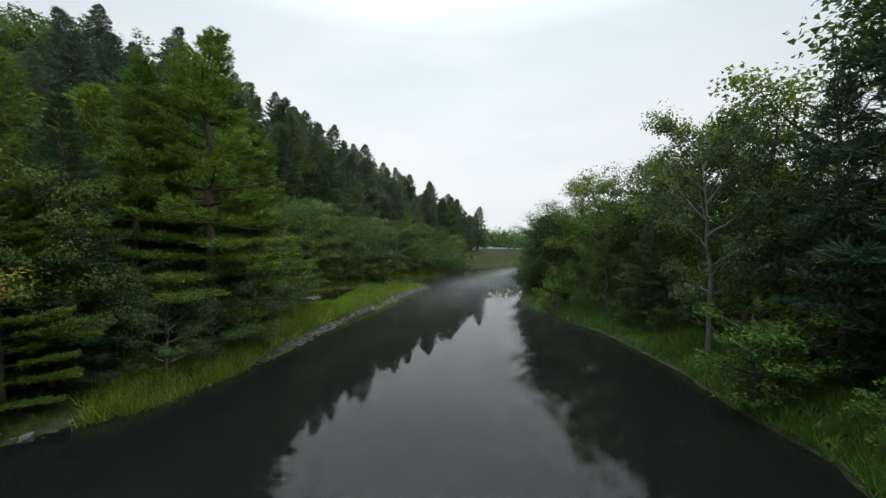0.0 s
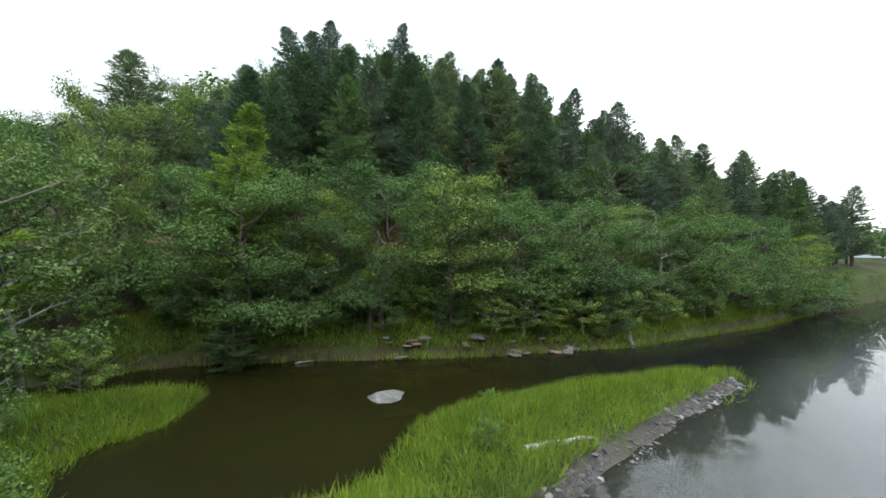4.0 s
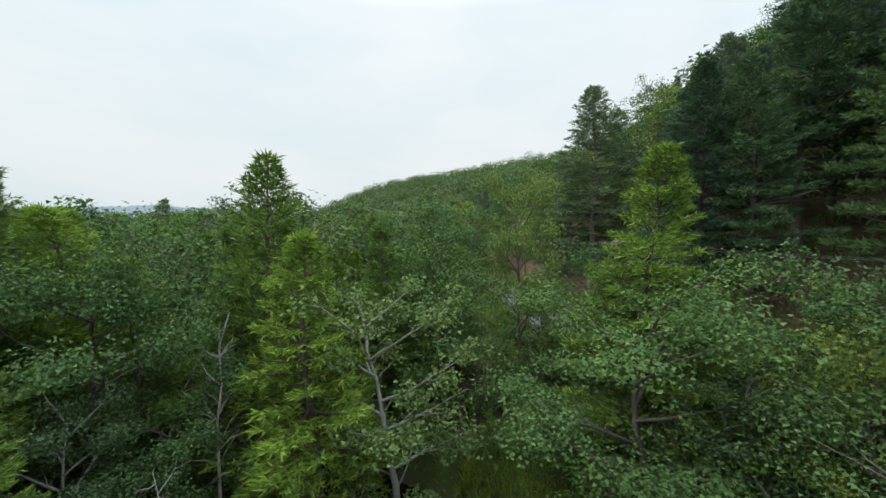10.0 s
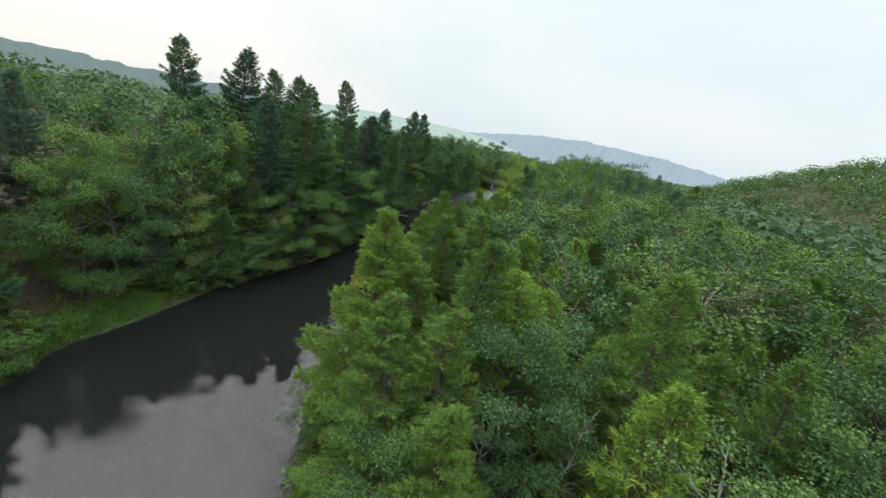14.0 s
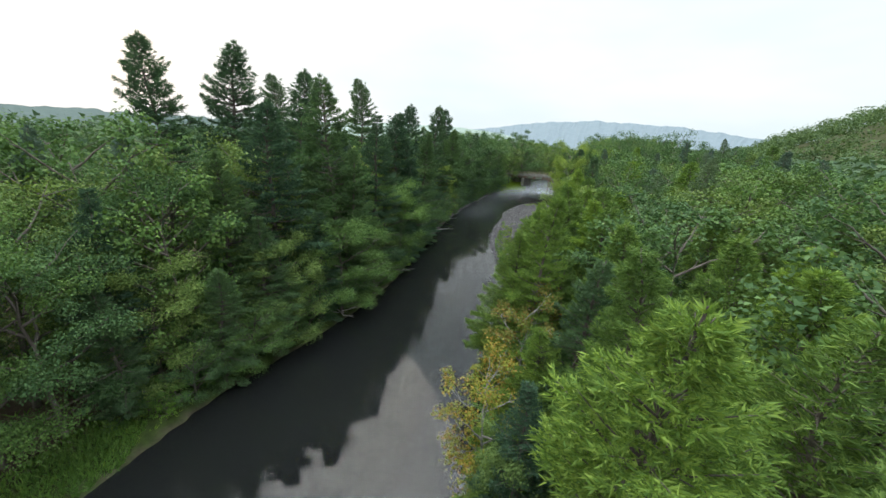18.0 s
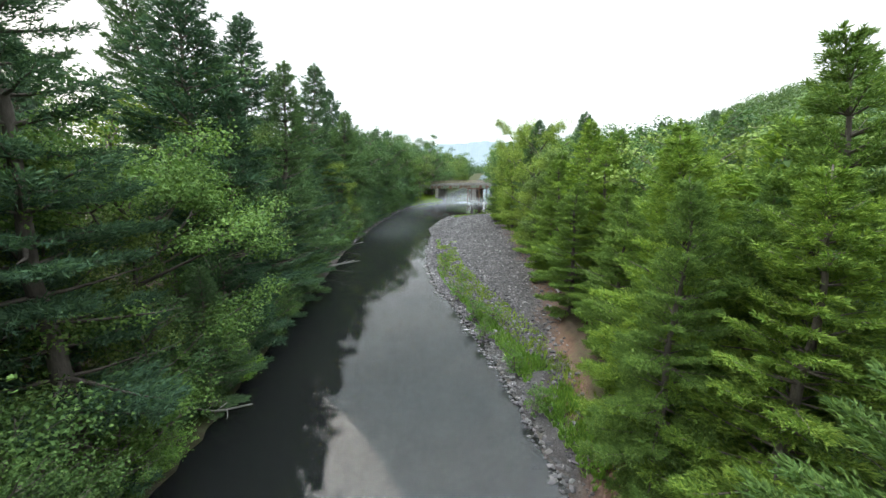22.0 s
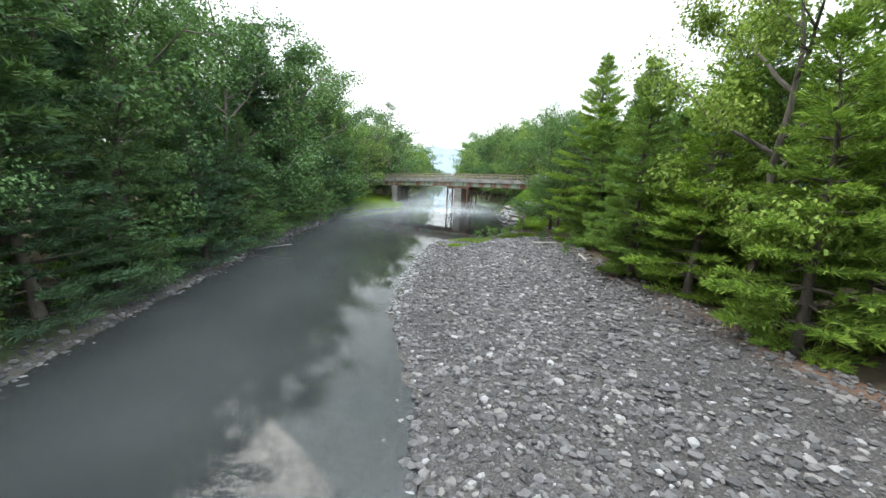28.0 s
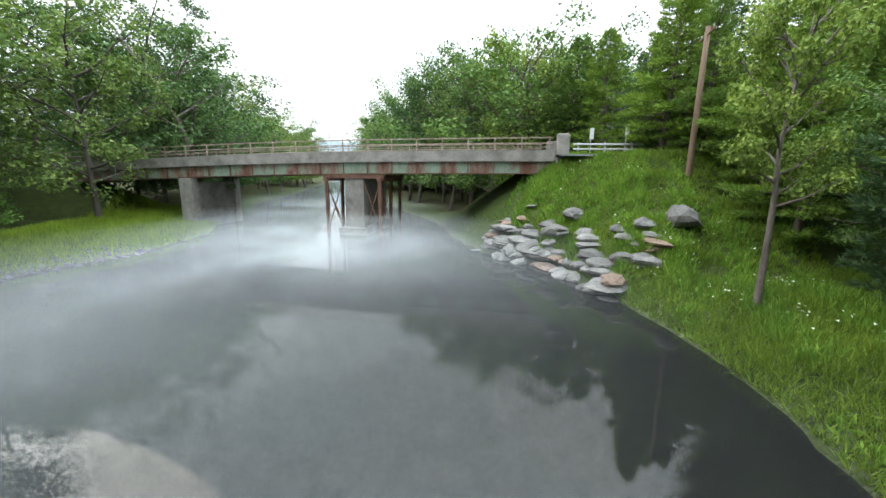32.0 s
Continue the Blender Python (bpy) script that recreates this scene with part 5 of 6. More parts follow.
for off in (-1.6, -3.2, -4.8):
    bridge_bar("girder", 0.3, BL - 0.3, off, lambda s: deck_z(s) - 0.7, 0.3, 0.9, M_RUSTY, bridge)
for s in np.arange(3, BL, 5.2):
    bm = box_bm(0.12, WIDE - 0.3, 0.5, 0.0)
    bm.transform(Matrix.Translation(at_bridge(s, -WIDE / 2, deck_z(s) - 0.95)) @ Matrix.Rotation(B_TURN, 4, "Z"))
    part("cross_frame", bm, M_RUSTY, bridge)


def pier(s, along, name, label):
    ob = tagged(new(name), label, "bridge pier")
    top = deck_z(s) - 1.5
    for off, sx in ((-0.35, along * 1.1), (-WIDE + 0.35, along * 1.1)):
        bm = box_bm(sx, 0.9, top + 1.6, 0.06)
        bm.transform(Matrix.Translation(at_bridge(s, off, (top - 1.6) / 2 - 0.002)) @ Matrix.Rotation(B_TURN, 4, "Z"))
        part("column", bm, M_CONCRETE, ob)
    bm = box_bm(along * 0.8, WIDE - 1.4, top + 1.2, 0.03)
    bm.transform(Matrix.Translation(at_bridge(s, -WIDE / 2, (top - 2.0) / 2)) @ Matrix.Rotation(B_TURN, 4, "Z"))
    part("wall", bm, M_CONCRETE, ob)
    return ob


S_MID = 16.2
S_LEFT = 32.0
pier(S_LEFT, 1.1, "bridge_pier", "tall concrete wall pier at the grassy edge of the river")
mid = pier(S_MID, 1.5, "bridge_pier", "concrete pier standing in the river between rusted steel props")
bm = box_bm(2.5, WIDE + 1.2, 0.75, 0.06)
bm.transform(Matrix.Translation(at_bridge(S_MID, -WIDE / 2, 0.25)) @ Matrix.Rotation(B_TURN, 4, "Z"))
part("footing", bm, M_CONCRETE, mid)

# temporary steel props on either side of the middle pier
for ds in (-2.3, 2.3):
    prop = tagged(new("steel_prop"), "rusted steel trestle propping the bridge beside its pier", "steel prop")
    topz = deck_z(S_MID) - 1.5
    for off in (0.3, -2.9, -6.2):
        bm = box_bm(0.26, 0.26, topz + 1.0, 0.01)
        bm.transform(Matrix.Translation(at_bridge(S_MID + ds, off, (topz - 1.4) / 2)) @ Matrix.Rotation(B_TURN, 4, "Z"))
        part("post", bm, M_RUSTY, prop)
    bm = box_bm(0.3, 7.2, 0.3, 0.01)
    bm.transform(Matrix.Translation(at_bridge(S_MID + ds, -2.95, topz - 0.4)) @ Matrix.Rotation(B_TURN, 4, "Z"))
    part("cap_beam", bm, M_RUSTY, prop)
    for za, zb in ((0.4, topz - 0.7), (topz - 0.7, 0.4)):
        a, b = at_bridge(S_MID + ds, 0.3, za), at_bridge(S_MID + ds * 0.42, 0.3, zb)
        v, f = tube([a, (a + b) / 2, b], [0.05] * 3, 5)
        part_mesh("brace", mesh_of("brace", v, f, M_RUSTY), prop)
        a, b = at_bridge(S_MID + ds, 0.3, za), at_bridge(S_MID + ds, -2.9, zb)
        v, f = tube([a, (a + b) / 2, b], [0.05] * 3, 5)
        part_mesh("brace", mesh_of("brace", v, f, M_RUSTY), prop)
cross = tagged(new("steel_prop"), "rusted beam under the girders at the middle pier", "steel beam")
for off in (0.1, -WIDE - 0.1):
    bm = box_bm(5.2, 0.3, 0.32, 0.01)
    bm.transform(Matrix.Translation(at_bridge(S_MID, off, deck_z(S_MID) - 1.66)) @ Matrix.Rotation(B_TURN, 4, "Z"))
    part("beam", bm, M_RUSTY, cross)

# abutments, end pillars
for s, zz in ((-0.5, Z0), (BL + 0.5, Z1)):
    ab = tagged(new("bridge_abutment"), "weathered concrete abutment carrying the end of the bridge", "abutment")
    bm = box_bm(1.4, WIDE + 0.6, zz - 0.2, 0.05)
    bm.transform(Matrix.Translation(at_bridge(s, -WIDE / 2, zz / 2 - 0.5)) @ Matrix.Rotation(B_TURN, 4, "Z"))
    part("wall", bm, M_CONCRETE, ab)
    for off in (0.05, -WIDE - 0.05):
        bm = box_bm(0.95, 0.6, 2.6, 0.16)
        bm.transform(Matrix.Translation(at_bridge(s, off, zz + 0.25)) @ Matrix.Rotation(B_TURN, 4, "Z"))
        part("end_pillar", bm, M_CONCRETE, ab, "rounded concrete end pillar")
        wing = box_bm(3.4, 0.5, 2.2, 0.05)
        wing.transform(Matrix.Translation(at_bridge(s + (-2.0 if s < 0 else 2.0), off, zz - 1.2)) @ Matrix.Rotation(B_TURN, 4, "Z"))
        part("wing_wall", wing, M_CONCRETE, ab)


# guard rail and marker posts at the road end
def guard_rail():
    ob = tagged(new("guard_rail"), "grey steel guard rail beside the bridge approach", "guard rail")
    for i in range(5):
        p = at_bridge(-1.6 - i * 1.9, 0.25, 0)
        bm = box_bm(0.12, 0.12, 1.2, 0.01)
        bm.transform(Matrix.Translation((p.x, p.y, 6.6 + 0.45)) @ Matrix.Rotation(B_TURN, 4, "Z"))
        part("post", bm, M_GALV, ob)
    for z in (7.15, 7.5):
        a, b = at_bridge(-1.2, 0.33, z), at_bridge(-10, 0.33, z)
        v, f = tube([a, (a + b) / 2, b], [0.07] * 3, 6)
        part_mesh("rail", mesh_of("rail", v, f, M_GALV), ob)


guard_rail()
for k, (s, off, h) in enumerate(((-2.3, 0.9, 1.7), (-4.8, 0.7, 2.0))):
    p = at_bridge(s, off, 0)
    ob = tagged(new("marker_post"), "white marker post beside the road", "marker post")
    bm = box_bm(0.07, 0.07, h + 0.9, 0.01)
    bm.transform(Matrix.Translation((p.x, p.y, height_at(p.x, p.y) + h / 2 - 0.2)))
    part("post", bm, M_GALV, ob)
    bm = box_bm(0.28, 0.03, 0.75, 0.01)
    bm.transform(Matrix.Translation((p.x, p.y + 0.06, height_at(p.x, p.y) + h - 0.1)) @ Matrix.Rotation(B_TURN, 4, "Z"))
    part("panel", bm, M_WHITE, ob)


# ---------------------------------------------------------------- poles and cables
def utility_pole(x, y, h, turn, base=None):
    ob = tagged(new("utility_pole"), "brown wooden utility pole with a crossarm", "utility pole")
    z = height_at(x, y) if base is None else base
    v, f = tube([(x, y, z - 0.5), (x, y, z + h * 0.5), (x, y, z + h)], [0.17, 0.15, 0.12], 10)
    part_mesh("pole", mesh_of("pole", v, f, M_POLE, True), ob)
    c, s = math.cos(turn), math.sin(turn)
    bm = box_bm(2.2, 0.1, 0.12, 0.01)
    bm.transform(Matrix.Translation((x, y, z + h - 0.4)) @ Matrix.Rotation(turn, 4, "Z"))
    part("crossarm", bm, M_POLE, ob)
    for o in (-0.9, -0.35, 0.9):
        bm = box_bm(0.07, 0.07, 0.16, 0.02)
        bm.transform(Matrix.Translation((x + c * o, y + s * o, z + h - 0.26)))
        part("insulator", bm, M_GALV, ob)
    return [Vector((x + c * o, y + s * o, z + h - 0.18)) for o in (-0.9, 0.9)] + [Vector((x, y, z + h - 1.6))]


def cables(a, b, sag):
    for p, q in zip(a, b):
        pts = [p + (q - p) * (i / 10) - Vector((0, 0, sag * 4 * (i / 10) * (1 - i / 10))) for i in range(11)]
        v, f = tube(pts, [0.022] * 11, 4)
        tagged(new("cable", mesh_of("cable", v, f, M_CABLE)), "thin black overhead cable between the poles", "cable")


pa = utility_pole(-41.0, 44.6, 8.5, 2.1)
pb = utility_pole(-68.0, 35.0, 9.0, 1.9)
pc = utility_pole(-26.0, 70.0, 8.5, 2.3)
cables(pa, pb, 0.7)
cables(pa, pc, 0.8)
utility_pole(-99.0, -103.2, 8.0, 0.4)


# ---------------------------------------------------------------- grass and low plants
def spread_points(seed, box, count, rule):
    rng = np.random.default_rng(seed)
    x, y = rng.uniform(box[0], box[2], count), rng.uniform(box[1], box[3], count)
    ok = rule(x, y)
    return x[ok], y[ok], rng


def grass_field(name, seed, box, count, rule, mat, length, label, blades=4, width=0.03):
    x, y, rng = spread_points(seed, box, count, rule)
    z = ground_height(x, y)
    g = Gather()
    n = len(x)
    up = unit(np.stack([rng.normal(size=n) * 0.25, rng.normal(size=n) * 0.25, np.ones(n)], -1))
    patch = 0.6 + 0.5 * (bumps(x, y, 7, 0.3) * 0.5 + 0.5)
    needle_tufts(g, rng, np.stack([x, y, z - 0.03], -1), up, length * patch, width, blades, 0.38)
    return tagged(new(name, g.mesh(name, mat, False)), label, "grass", kind="stuff")


def on_spit(x, y):
    shore = (x > -28) & (x < -9) & (y > 28) & (y < 41) & (water_distance(x, y) < 3)
    return (inside(x, y, SPIT) | shore) & (water_distance(x, y) > np.where((x > -9) & (y > 10), 0.5, -0.6))


grass_field("grass", 301, (-27, 5, 0, 66), 95000, lambda x, y: on_spit(x, y), M_GRASS, 0.62, "bright green grass covering the low spit")
grass_field("grass", 302, (-100, -135, 35, 100), 120000, lambda x, y: (water_distance(x, y) > 0.4) & (water_distance(x, y) < 4.0) & ~inside(x, y, BAR) & ~inside(x, y, SPIT) & (bumps(x, y, 5, 1.1) > -0.55), M_GRASS, 0.5, "long green grass along the river banks", 3)


def bar_strip(x, y):
    d = water_distance(x, y)
    a = inside(x, y, BAR) & (d > 1.4) & (d < 4.4) & (bumps(x, y, 8, 0.9) > -0.9 + 0.6 * smooth(-30, -55, y)) & (y > -60)
    return a


grass_field("grass", 303, (-82, -97, -18, 5), 190000, bar_strip, M_GRASS, 0.42, "patchy green plants along the gravel's edge", 3, 0.03)
grass_field("low_plants", 309, (-40, -48, -16, 6), 60000, lambda x, y: inside(x, y, BAR) & (water_distance(x, y) > 1.0) & (water_distance(x, y) < 1.2 + 2.2 * smooth(-42, -14, y)) & (bumps(x, y, 6, 1.7) > -0.7), M_FERN, 0.5, "bright leafy plants growing at the edge of the gravel", 4, 0.07)
grass_field("grass", 304, (-110, -122, -62, -82), 210000, lambda x, y: (water_distance(x, y) > np.where(x < -80, 0.0, 0.9)) & ((x < -80) | (bumps(x, y, 5, 0.6) > 0.25)) & (((segment_distance(x, y, [(-64, -91), (-75, -92), (-86, -97)])[0] < 2.4)) | (segment_distance(x, y, [(-87, -98), (-101, -108), (-107, -104)])[0] < 6)), M_GRASS, 0.42, "green grass on the bank below the bridge", 3, 0.026)
grass_field("grass", 308, (-33, 36, 12, 110), 130000, lambda x, y: (water_distance(x, y) > -0.6) & (water_distance(x, y) < 5.0) & ~inside(x, y, SPIT) & (segment_distance(x, y, EAST)[1] < 0), M_GRASS, 0.7, "tall grass on the bank under the hill", 3)
grass_field("grass", 305, (-80, 0, -10, 90), 60000, lambda x, y: (np.abs(np.abs(relief(x, y)[1]) - 4.2) < 1.9), M_GRASS, 0.55, "grass verges beside the road", 3)
grass_field("undergrowth", 306, (-60, -60, 40, 80), 60000, lambda x, y: (water_distance(x, y) > 2) & ~inside(x, y, BAR) & ~inside(x, y, SPIT) & (bumps(x, y, 6, 2.3) > 0.1), M_FERN, 0.7, "low ferns and saplings under the trees", 3, 0.09)
grass_field("grass", 310, (6, 0, 22, 62), 60000, lambda x, y: (water_distance(x, y) > 0.05) & (water_distance(x, y) < 4.0) & (segment_distance(x, y, EAST)[1] > 0), M_FERN, 0.5, "grass and low ferns on the bank under the trees", 4, 0.045)
grass_field("grass", 311, (-94, -152, -64, -116), 60000, lambda x, y: (water_distance(x, y) > -0.4) & (water_distance(x, y) < 9) & (segment_distance(x, y, EAST)[1] > 0), M_GRASS, 0.6, "long grass on the low bank under the bridge", 3, 0.03)
grass_field("low_plants", 312, (-110, -120, -80, -94), 40000, lambda x, y: (water_distance(x, y) > 0.3) & (segment_distance(x, y, [(-87, -98), (-101, -108), (-107, -104)])[0] < 7) & (bumps(x, y, 4, 1.9) > 0.1), M_FERN, 0.5, "leafy plants on the slope below the road", 3, 0.06)
# white flower heads on the bank below the bridge
fx, fy, frng = spread_points(307, (-104, -112, -82, -96), 2600, lambda x, y: (water_distance(x, y) > 1.2) & (bumps(x, y, 4, 0.2) > 0.35) & (segment_distance(x, y, [(-86, -98), (-101, -109)])[0] < 4))
fg = Gather()
leaf_quads(fg, frng, np.stack([fx, fy, ground_height(fx, fy) + frng.uniform(0.3, 0.6, len(fx))], -1), unit(np.array([0, 0, 1.0]) + frng.normal(size=(len(fx), 3)) * 0.3), 0.075, 0.075)
tagged(new("wild_flowers", fg.mesh("wild_flowers", M_FLOWER, False)), "small white wild flowers in the grass", "flowers", kind="stuff")

# leafy plants on the gravel
brng = np.random.default_rng(17)
for x, y, h in ((-33.0, -36.8, 1.5), (-31.6, -32.2, 1.7), (-32.6, -31.0, 1.2), (-30.4, -29.0, 1.3), (-36.2, -41.5, 1.0), (-38.6, -49.6, 1.1), (-39.8, -50.4, 0.8), (-29.6, -24.6, 1.4), (-28.0, -21.0, 1.4),
                (-25.0, -12.8, 1.5), (-35.4, -44.0, 0.9), (-37.2, -46.4, 1.0), (-43.5, -60.6, 0.9), (-68.6, -91.2, 1.1), (-71.0, -91.8, 1.3), (-73.2, -91.6, 1.0), (-75.5, -92.8, 1.2), (-67.0, -78.5, 1.2), (-74.5, -85.2, 1.3), (-73.0, -86.0, 1.1),
                (-45.0, -34.5, 0.8), (-60.5, -64.6, 1.0), (-8.2, 44.0, 1.0), (-10.0, 46.6, 0.9), (-18.0, 32.5, 1.2), (-20.4, 34.0, 1.0)):
    plant("shrub", x, y, h, int(brng.integers(0, 2)), brng.uniform(0, 6.28), 1.1)
# pale flowering shrubs at the foot of the hill
for x, y, h in ((-16.9, 57.4, 2.4), (-15.4, 59.6, 2.8), (-14.2, 61.6, 2.4), (-12.6, 64.2, 2.6), (-17.6, 58.6, 3.0), (-10.8, 67.6, 2.8), (-8.6, 72.5, 2.6), (-6.0, 79.0, 2.4)):
    plant("light_shrub", x, y, h, 0, brng.uniform(0, 6.28), 1.3)


# ---------------------------------------------------------------- stones
def stone_meshes(count, seed, mat, flat=0.55, rough=0.2, fine=1):
    rng = np.random.default_rng(seed)
    out = []
    for _ in range(count):
        bm = bmesh.new()
        bmesh.ops.create_icosphere(bm, subdivisions=fine, radius=0.5)
        lump = rng.normal(size=(3, 3)) * 3.0
        sx, sy, sz = rng.uniform(0.8, 1.3), rng.uniform(0.6, 1.0), flat * rng.uniform(0.6, 1.2)
        for v in bm.verts:
            k = 1 + rng.normal() * rough / fine ** 1.6
            if fine > 1:
                k += 0.14 * sum(math.sin(float(np.dot(a, v.co)) + i) for i, a in enumerate(lump))
            v.co = Vector((v.co.x * sx * k, v.co.y * sy * k, v.co.z * sz * k))
        me = bpy.data.meshes.new("stone")
        bm.to_mesh(me)
        bm.free()
        me.materials.append(mat)
        out.append(me)
    return out


STONES = stone_meshes(8, 401, M_STONE)
BOULDERS = stone_meshes(6, 402, M_BOULDER, 0.6, 0.22, 2)
REDROCKS = stone_meshes(4, 403, M_RED, 0.55, 0.25, 2)


def gravel_stones():
    """The shingle of the bar: real stones lying on the ground, joined, the largest as pieces of their own."""
    x, y, rng = spread_points(404, (-86, -98, -18, 6), 620000, lambda x, y: inside(x, y, BAR) & (water_distance(x, y) > 0.05))
    n = 42000
    # more where the flight line comes down over the bar
    near = np.exp(-((segment_distance(x, y, [(-30, -38), (-40, -50), (-50, -66), (-66, -86)])[0]) / 9.0))
    keep = rng.random(len(x)) < near * 0.9 + 0.06
    x, y = x[keep][:n], y[keep][:n]
    z = ground_height(x, y)
    base = [np.array([v.co[:] for v in me.vertices]) for me in STONES]
    tri = [np.array([p.vertices[:] for p in me.polygons]) for me in STONES]
    size = rng.gamma(3.0, 0.05, len(x)).clip(0.07, 0.38)
    pick_ = rng.integers(0, len(base), len(x))
    turn = rng.uniform(0, 6.28, len(x))
    g = Gather()
    for k in range(len(base)):
        m = np.where(pick_ == k)[0]
        c, s = np.cos(turn[m])[:, None], np.sin(turn[m])[:, None]
        b = base[k]
        vx = (b[None, :, 0] * c - b[None, :, 1] * s) * size[m][:, None] + x[m][:, None]
        vy = (b[None, :, 0] * s + b[None, :, 1] * c) * size[m][:, None] + y[m][:, None]
        vz = b[None, :, 2] * size[m][:, None] + z[m][:, None] + size[m][:, None] * 0.08
        v = np.stack([vx, vy, vz], -1).reshape(-1, 3)
        f = (tri[k][None] + (np.arange(len(m)) * len(b))[:, None, None]).reshape(-1, 3)
        g.add_array(v, f)
    me = g.mesh("gravel", M_PEBBLE, False)
    tagged(new("gravel", me), "grey river gravel and flat stones on the bar", "gravel", kind="stuff")
    for i in range(230):
        t = rng.random() ** 0.8
        sx, sy = np.interp(t, [0, 0.5, 1], [-33, -47, -68]), np.interp(t, [0, 0.5, 1], [-38, -60, -87])
        px, py = sx + rng.normal() * 4.5, sy + rng.normal() * 4.5
        if not inside(np.array([px]), np.array([py]), BAR)[0] or wd(px, py) < 0.3:
            continue
        ob = new("stone", STONES[i % len(STONES)])
        ob.parent = GROUND
        s = rng.uniform(0.22, 0.42)
        ob.matrix_basis = Matrix.Translation((px, py, height_at(px, py) + 0.05 * s)) @ Matrix.Rotation(rng.uniform(0, 6.28), 4, "Z") @ Matrix.Diagonal((s, s, s * 0.8, 1))


def pebble_material():
    m, n, l = material("pebbles")
    geo = n.new("ShaderNodeNewGeometry")
    col = ramp(n, l, geo.outputs["Random Per Island"], [(0, (0.038, 0.035, 0.036)), (0.4, (0.074, 0.069, 0.070)), (0.75, (0.122, 0.114, 0.113)), (0.93, (0.165, 0.148, 0.140)), (1, (0.29, 0.28, 0.28))])
    f = noise_node(n, l, 18.0, 5.0)
    col = mixed(n, l, "MULTIPLY", 0.6, col, ramp(n, l, f, [(0.3, (0.7, 0.7, 0.7)), (0.7, (1.2, 1.2, 1.2))]))
    p = n.new("ShaderNodeBsdfPrincipled")
    p.inputs["Roughness"].default_value = 0.8
    l.new(col, p.inputs["Base Color"])
    l.new(bumped(n, l, f, 0.4, 0.02), p.inputs["Normal"])
    o = n.new("ShaderNodeOutputMaterial")
    l.new(p.outputs[0], o.inputs[0])
    return m


M_PEBBLE = pebble_material()
gravel_stones()


def shore_stones(seed, line, count, half, lo, hi, name, label):
    """A belt of loose stones along a shore, joined."""
    rng = np.random.default_rng(seed)
    pts = np.array(line, float)
    s = np.r_[0, np.cumsum(np.hypot(*np.diff(pts, axis=0).T))]
    q = rng.uniform(0, s[-1], count)
    x = np.interp(q, s, pts[:, 0]) + rng.normal(size=count) * half
    y = np.interp(q, s, pts[:, 1]) + rng.normal(size=count) * half
    z = np.maximum(ground_height(x, y), -0.12)
    g = Gather()
    for a, b, c in zip(x, y, z):
        me = STONES[int(rng.integers(0, len(STONES)))]
        k = rng.uniform(lo, hi)
        t = rng.uniform(0, 6.28)
        v = np.array([w.co[:] for w in me.vertices]) * k
        v = np.stack([v[:, 0] * math.cos(t) - v[:, 1] * math.sin(t) + a, v[:, 0] * math.sin(t) + v[:, 1] * math.cos(t) + b, v[:, 2] + c + 0.06 * k], -1)
        g.add_array(v, np.array([p.vertices[:] for p in me.polygons]))
    return tagged(new(name, g.mesh(name, M_PEBBLE, False)), label, "stones", kind="stuff")


shore_stones(411, WEST[28:37], 1200, 0.28, 0.08, 0.3, "shore_stones", "grey stones edging the grassy spit")
shore_stones(412, WEST[36:42], 700, 0.3, 0.1, 0.34, "shore_stones", "grey stones round the tip of the spit")
shore_stones(413, WEST[13:20], 1100, 0.42, 0.10, 0.36, "shore_stones", "rounded grey stones along the water's edge")
shore_stones(414, WEST[20:27], 1200, 0.35, 0.12, 0.35, "shore_stones", "small grey stones along the bar's edge")
shore_stones(415, EAST[18:24], 1800, 0.5, 0.12, 0.4, "shore_stones", "grey stones under the wooded bank")


def boulder(x, y, size, turn, meshes=None, sink=0.2, label="pale grey boulder lying on the bank", flat=1.0):
    meshes = meshes or BOULDERS
    ob = tagged(new("boulder", meshes[int(abs(x * 7 + y * 3)) % len(meshes)]), label, "boulder", group="boulders")
    z = max(height_at(x, y), -0.25)
    ob.matrix_basis = Matrix.Translation((x, y, z + size * (0.28 - sink * 0.5))) @ Matrix.Rotation(turn, 4, "Z") @ Matrix.Rotation(0.2 * math.sin(turn * 3), 4, "X") @ Matrix.Diagonal((size, size, size * flat, 1))
    return ob


rrng = np.random.default_rng(31)
# heap of broken rock below the bridge
for i in range(120):
    t = rrng.random()
    a = np.array([-95.5, -113.5]) * (1 - t) + np.array([-90.5, -104.5]) * t
    off = rrng.gamma(1.5, 0.8) - 0.9
    x, y = a[0] - 0.85 * off + rrng.normal() * 0.5, a[1] + 0.5 * off + rrng.normal() * 0.5
    if wd(x, y) > -0.4:
        boulder(x, y, rrng.uniform(0.5, 1.7), rrng.uniform(0, 6.28), None if i % 6 else REDROCKS, label="broken grey slab of rock in the heap below the bridge" if i % 6 else "red-brown rock in the heap below the bridge", flat=0.7, sink=0.45)
boulder(-95.2, -102.6, 1.7, 0.4, sink=0.4, label="large grey boulder in the grass below the road")
boulder(-17.3, 56.2, 1.3, 1.1, label="large pale flat rock at the water's edge", flat=0.55)
for i in range(26):
    t = rrng.random()
    x, y = -21 + 9 * t, 50.8 + 12.2 * t
    boulder(x + rrng.normal() * 0.25, y + rrng.normal() * 0.25, rrng.uniform(0.35, 1.0), rrng.uniform(0, 6.28), None if i % 3 else REDROCKS, label="weathered rock at the foot of the wooded slope", flat=0.6)
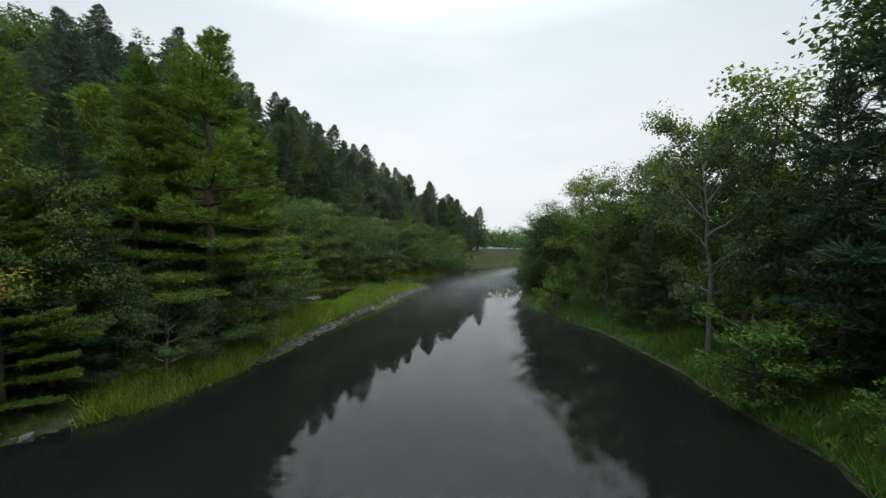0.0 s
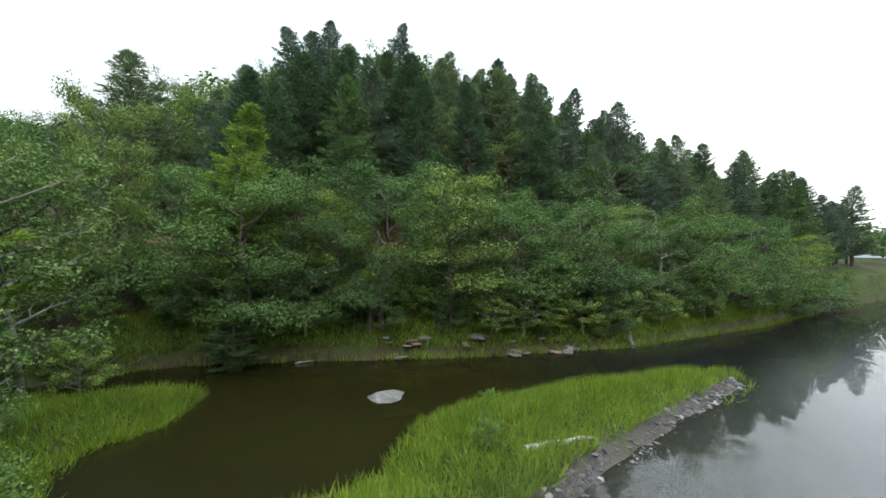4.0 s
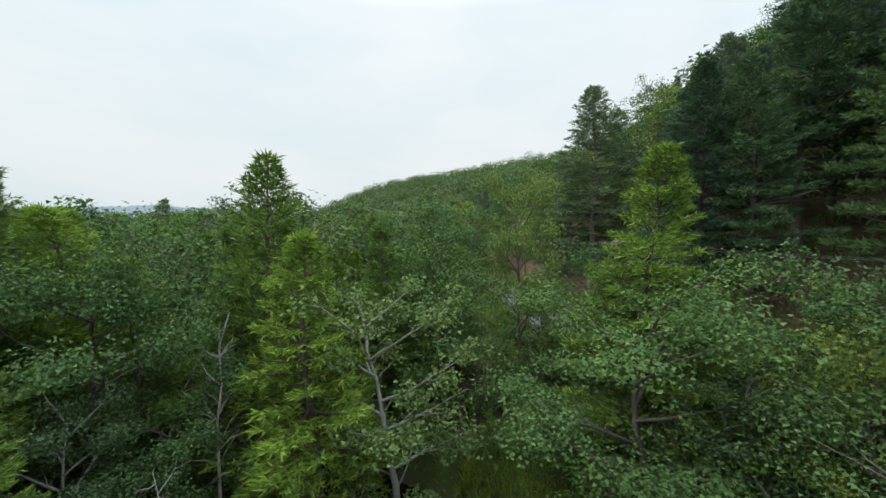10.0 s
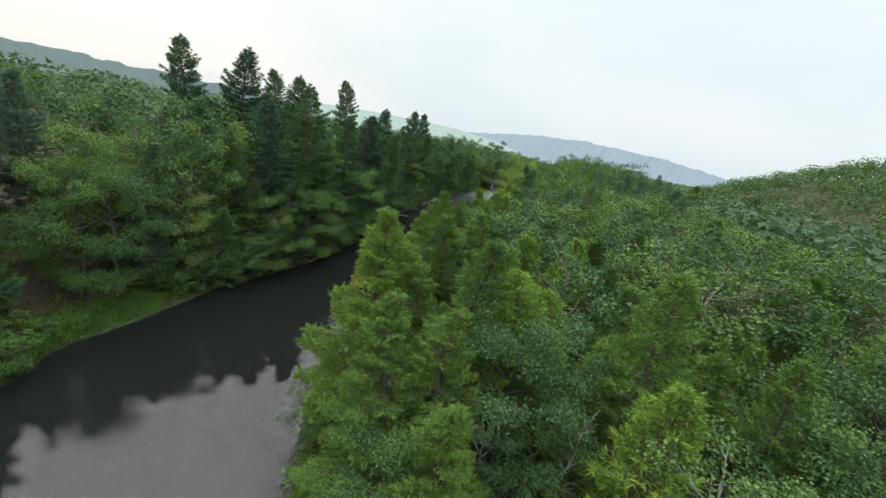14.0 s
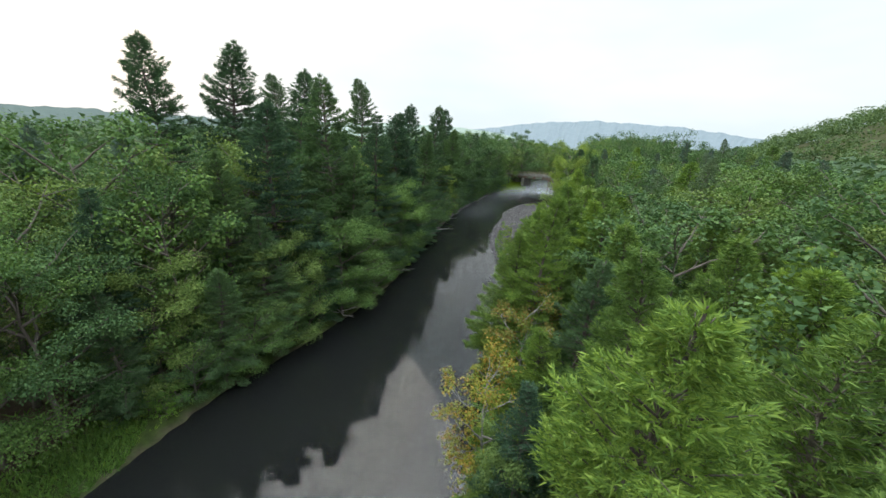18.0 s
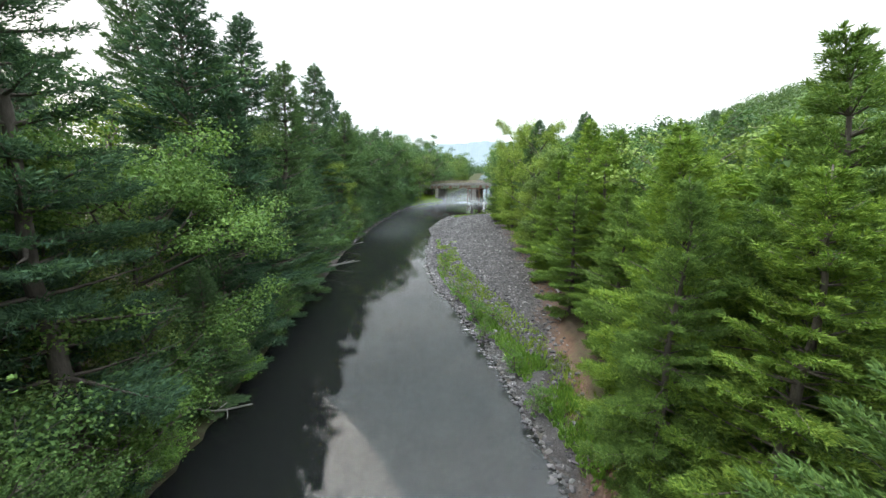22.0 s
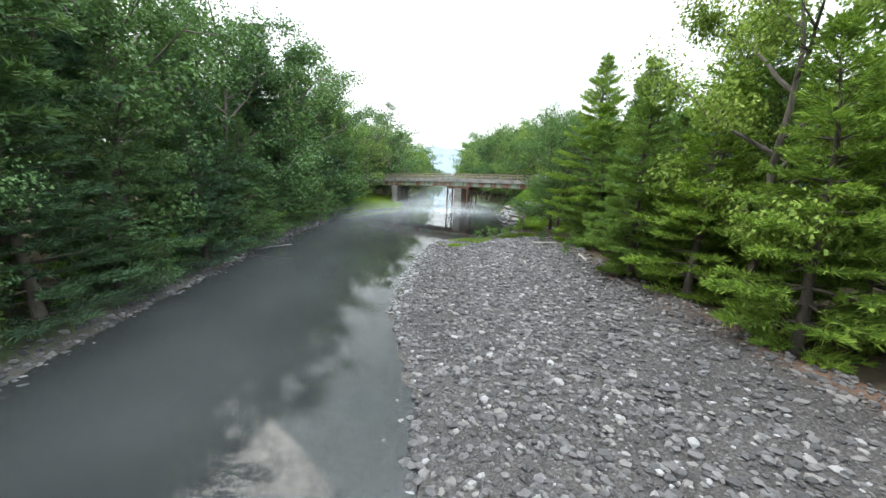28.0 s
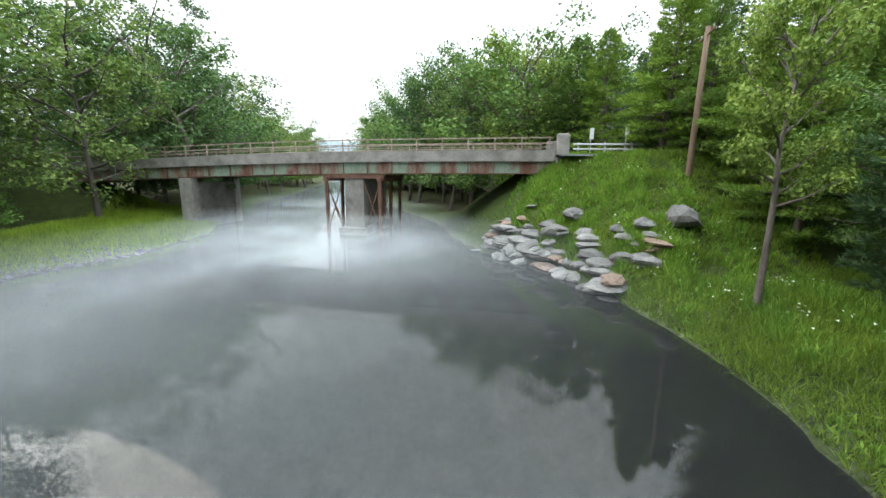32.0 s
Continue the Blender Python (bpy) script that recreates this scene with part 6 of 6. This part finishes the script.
for x, y, s in ((-15.6, 46.4, 2.2), (-14.2, 45.8, 1.5), (-17.0, 48.6, 0.9), (-19.6, 47.0, 0.8), (-12.8, 50.2, 0.9)):
    ob = boulder(x, y, s, x, label="brown rock lying under the shallow water", flat=0.6)
    ob.location.z = -0.30
for x, y, s in ((-27.5, 52.4, 1.6), (-26.2, 51.0, 1.2), (-29.0, 53.6, 1.4), (-30.2, 55.0, 1.0), (-47.0, 45.6, 1.2), (-50.5, 44.4, 1.5), (-53.0, 43.0, 1.1), (-45.0, 47.0, 1.0)):
    boulder(x, y, s, y, REDROCKS, label="red-brown rock on the bare cut above the road")
boulder(-70.5, -94.6, 0.5, 0.3, label="pale rock breaking the water's surface", sink=0.1, flat=0.7)


# ---------------------------------------------------------------- driftwood
def driftwood(x, y, length, turn, thick=0.09, rise=0.0, seed=0, label="bleached driftwood log lying on the gravel"):
    rng = np.random.default_rng(500 + seed)
    ob = tagged(new("driftwood"), label, "driftwood")
    c, s = math.cos(turn), math.sin(turn)
    pts = []
    for i in range(7):
        t = (i / 6 - 0.5) * length
        px, py = x + c * t + rng.normal() * 0.03 * length * 0.4, y + s * t + rng.normal() * 0.03 * length * 0.4
        pts.append((px, py, max(height_at(px, py), 0.0) + thick * 0.8 + rise * (i / 6)))
    v, f = tube(pts, np.linspace(thick, thick * 0.45, 7), 7)
    part_mesh("log", mesh_of("log", v, f, M_DEAD, True), ob)
    for k in range(3):
        p = np.array(pts[2 + k])
        b = turn + rng.choice([-1, 1]) * rng.uniform(0.5, 1.1)
        tw = curve_points(p, np.array([math.cos(b), math.sin(b), rng.uniform(0.05, 0.35)]), length * rng.uniform(0.1, 0.25), 0, 4, rng, 0.2)
        v, f = tube(tw, np.linspace(thick * 0.4, 0.012, 4), 5)
        part_mesh("branch", mesh_of("branch", v, f, M_DEAD, True), ob)


for i, d in enumerate(((-40.6, -32.2, 2.2, 0.9), (-37.2, -29.0, 2.6, 1.1), (-41.4, -37.4, 1.3, 0.4), (-44.6, -42.0, 1.2, 2.4), (-71.2, -83.0, 4.6, 2.7), (-6.9, 46.4, 3.2, 1.2),
                       (-66.5, -76.8, 2.4, 0.8), (-82.6, -91.8, 3.4, 2.2), (-84.2, -93.4, 2.4, 1.2), (-23.8, 46.6, 1.2, 1.4), (-10.5, 68.8, 5.0, 2.0), (-12.0, 66.6, 4.0, 0.6), (16.0, 34.0, 4.0, 1.0), (12.6, 36.5, 3.0, 0.2), (-47.0, -31.5, 3.0, 0.7))):
    driftwood(*d, thick=0.05 + 0.025 * d[2], seed=i)
# dead boughs leaning out over the water
for i, (x, y, l, t, r) in enumerate(((-5.6, -13.8, 4.5, 2.6, 2.2), (-6.2, -14.6, 3.5, 2.2, 0.8), (-25.0, -52.5, 6.0, 2.5, 1.6), (-26.5, -54.5, 5.0, 2.9, 0.7), (-30.5, -65.2, 4.5, 2.6, 1.0), (-47.6, -94.6, 4.0, 2.8, 0.6), (-14.2, -27.6, 4.0, 2.4, 1.4))):
    driftwood(x, y, l, t, 0.07, r, 40 + i, "bare grey bough reaching out over the water")

# ---------------------------------------------------------------- mist over the river
def mist_sheet(z, strength, seed):
    xs, ys = np.arange(-260, 60, 3.0), np.arange(-400, 200, 3.0)
    gx, gy = np.meshgrid(xs, ys, indexing="ij")
    nx, ny = len(xs), len(ys)
    i = np.arange((nx - 1) * (ny - 1))
    a = (i // (ny - 1)) * ny + i % (ny - 1)
    f = np.stack([a, a + ny, a + ny + 1, a + 1], -1)
    px, py = gx.ravel(), gy.ravel()
    sd = water_distance(px, py)
    keep = sd[f].min(1) < 4
    dens = smooth(2.5, -4, sd)
    bank, _ = segment_distance(px, py, [(-38, -72), (-50, -93), (-64, -112), (-80, -124), (-95, -137)])
    spot = np.exp(-(bank / 9.0) ** 2) * (0.12 + 0.45 * smooth(-95, -122, py)) + 0.3 * smooth(-150, -190, py)
    spot += 1.0 * np.exp(-((px + 91) ** 2 + (py + 123) ** 2) / 13 ** 2) + 0.9 * np.exp(-((px + 102) ** 2 + (py + 146) ** 2) / 14 ** 2)
    spot += (0.9 * np.exp(-((px - 20) ** 2 + (py - 102) ** 2) / 32 ** 2) + 0.5 * np.exp(-((px - 9) ** 2 + (py - 58) ** 2) / 20 ** 2)) * smooth(-4, 4, px - 0.3 * (py - 55))
    v = (dens * np.clip(spot, 0, 1.6) * strength * (1 + 0.3 * bumps(px, py, 40, seed))).clip(0, 1)
    me = mesh_of("mist", np.stack([px, py, z + 0.12 * bumps(px, py, 25, seed)], -1), f[keep], M_MIST, True)
    attr = me.color_attributes.new("veil", "FLOAT_COLOR", "POINT")
    attr.data.foreach_set("color", np.repeat(v[:, None], 4, 1).ravel().astype(np.float32))
    ob = tagged(new("mist", me), "thin white mist lying over the water", "mist", kind="stuff")
    return ob


for k, (z, st) in enumerate(((0.4, 0.16), (1.0, 0.13), (1.8, 0.10))):
    mist_sheet(z, st, 0.6 + k)
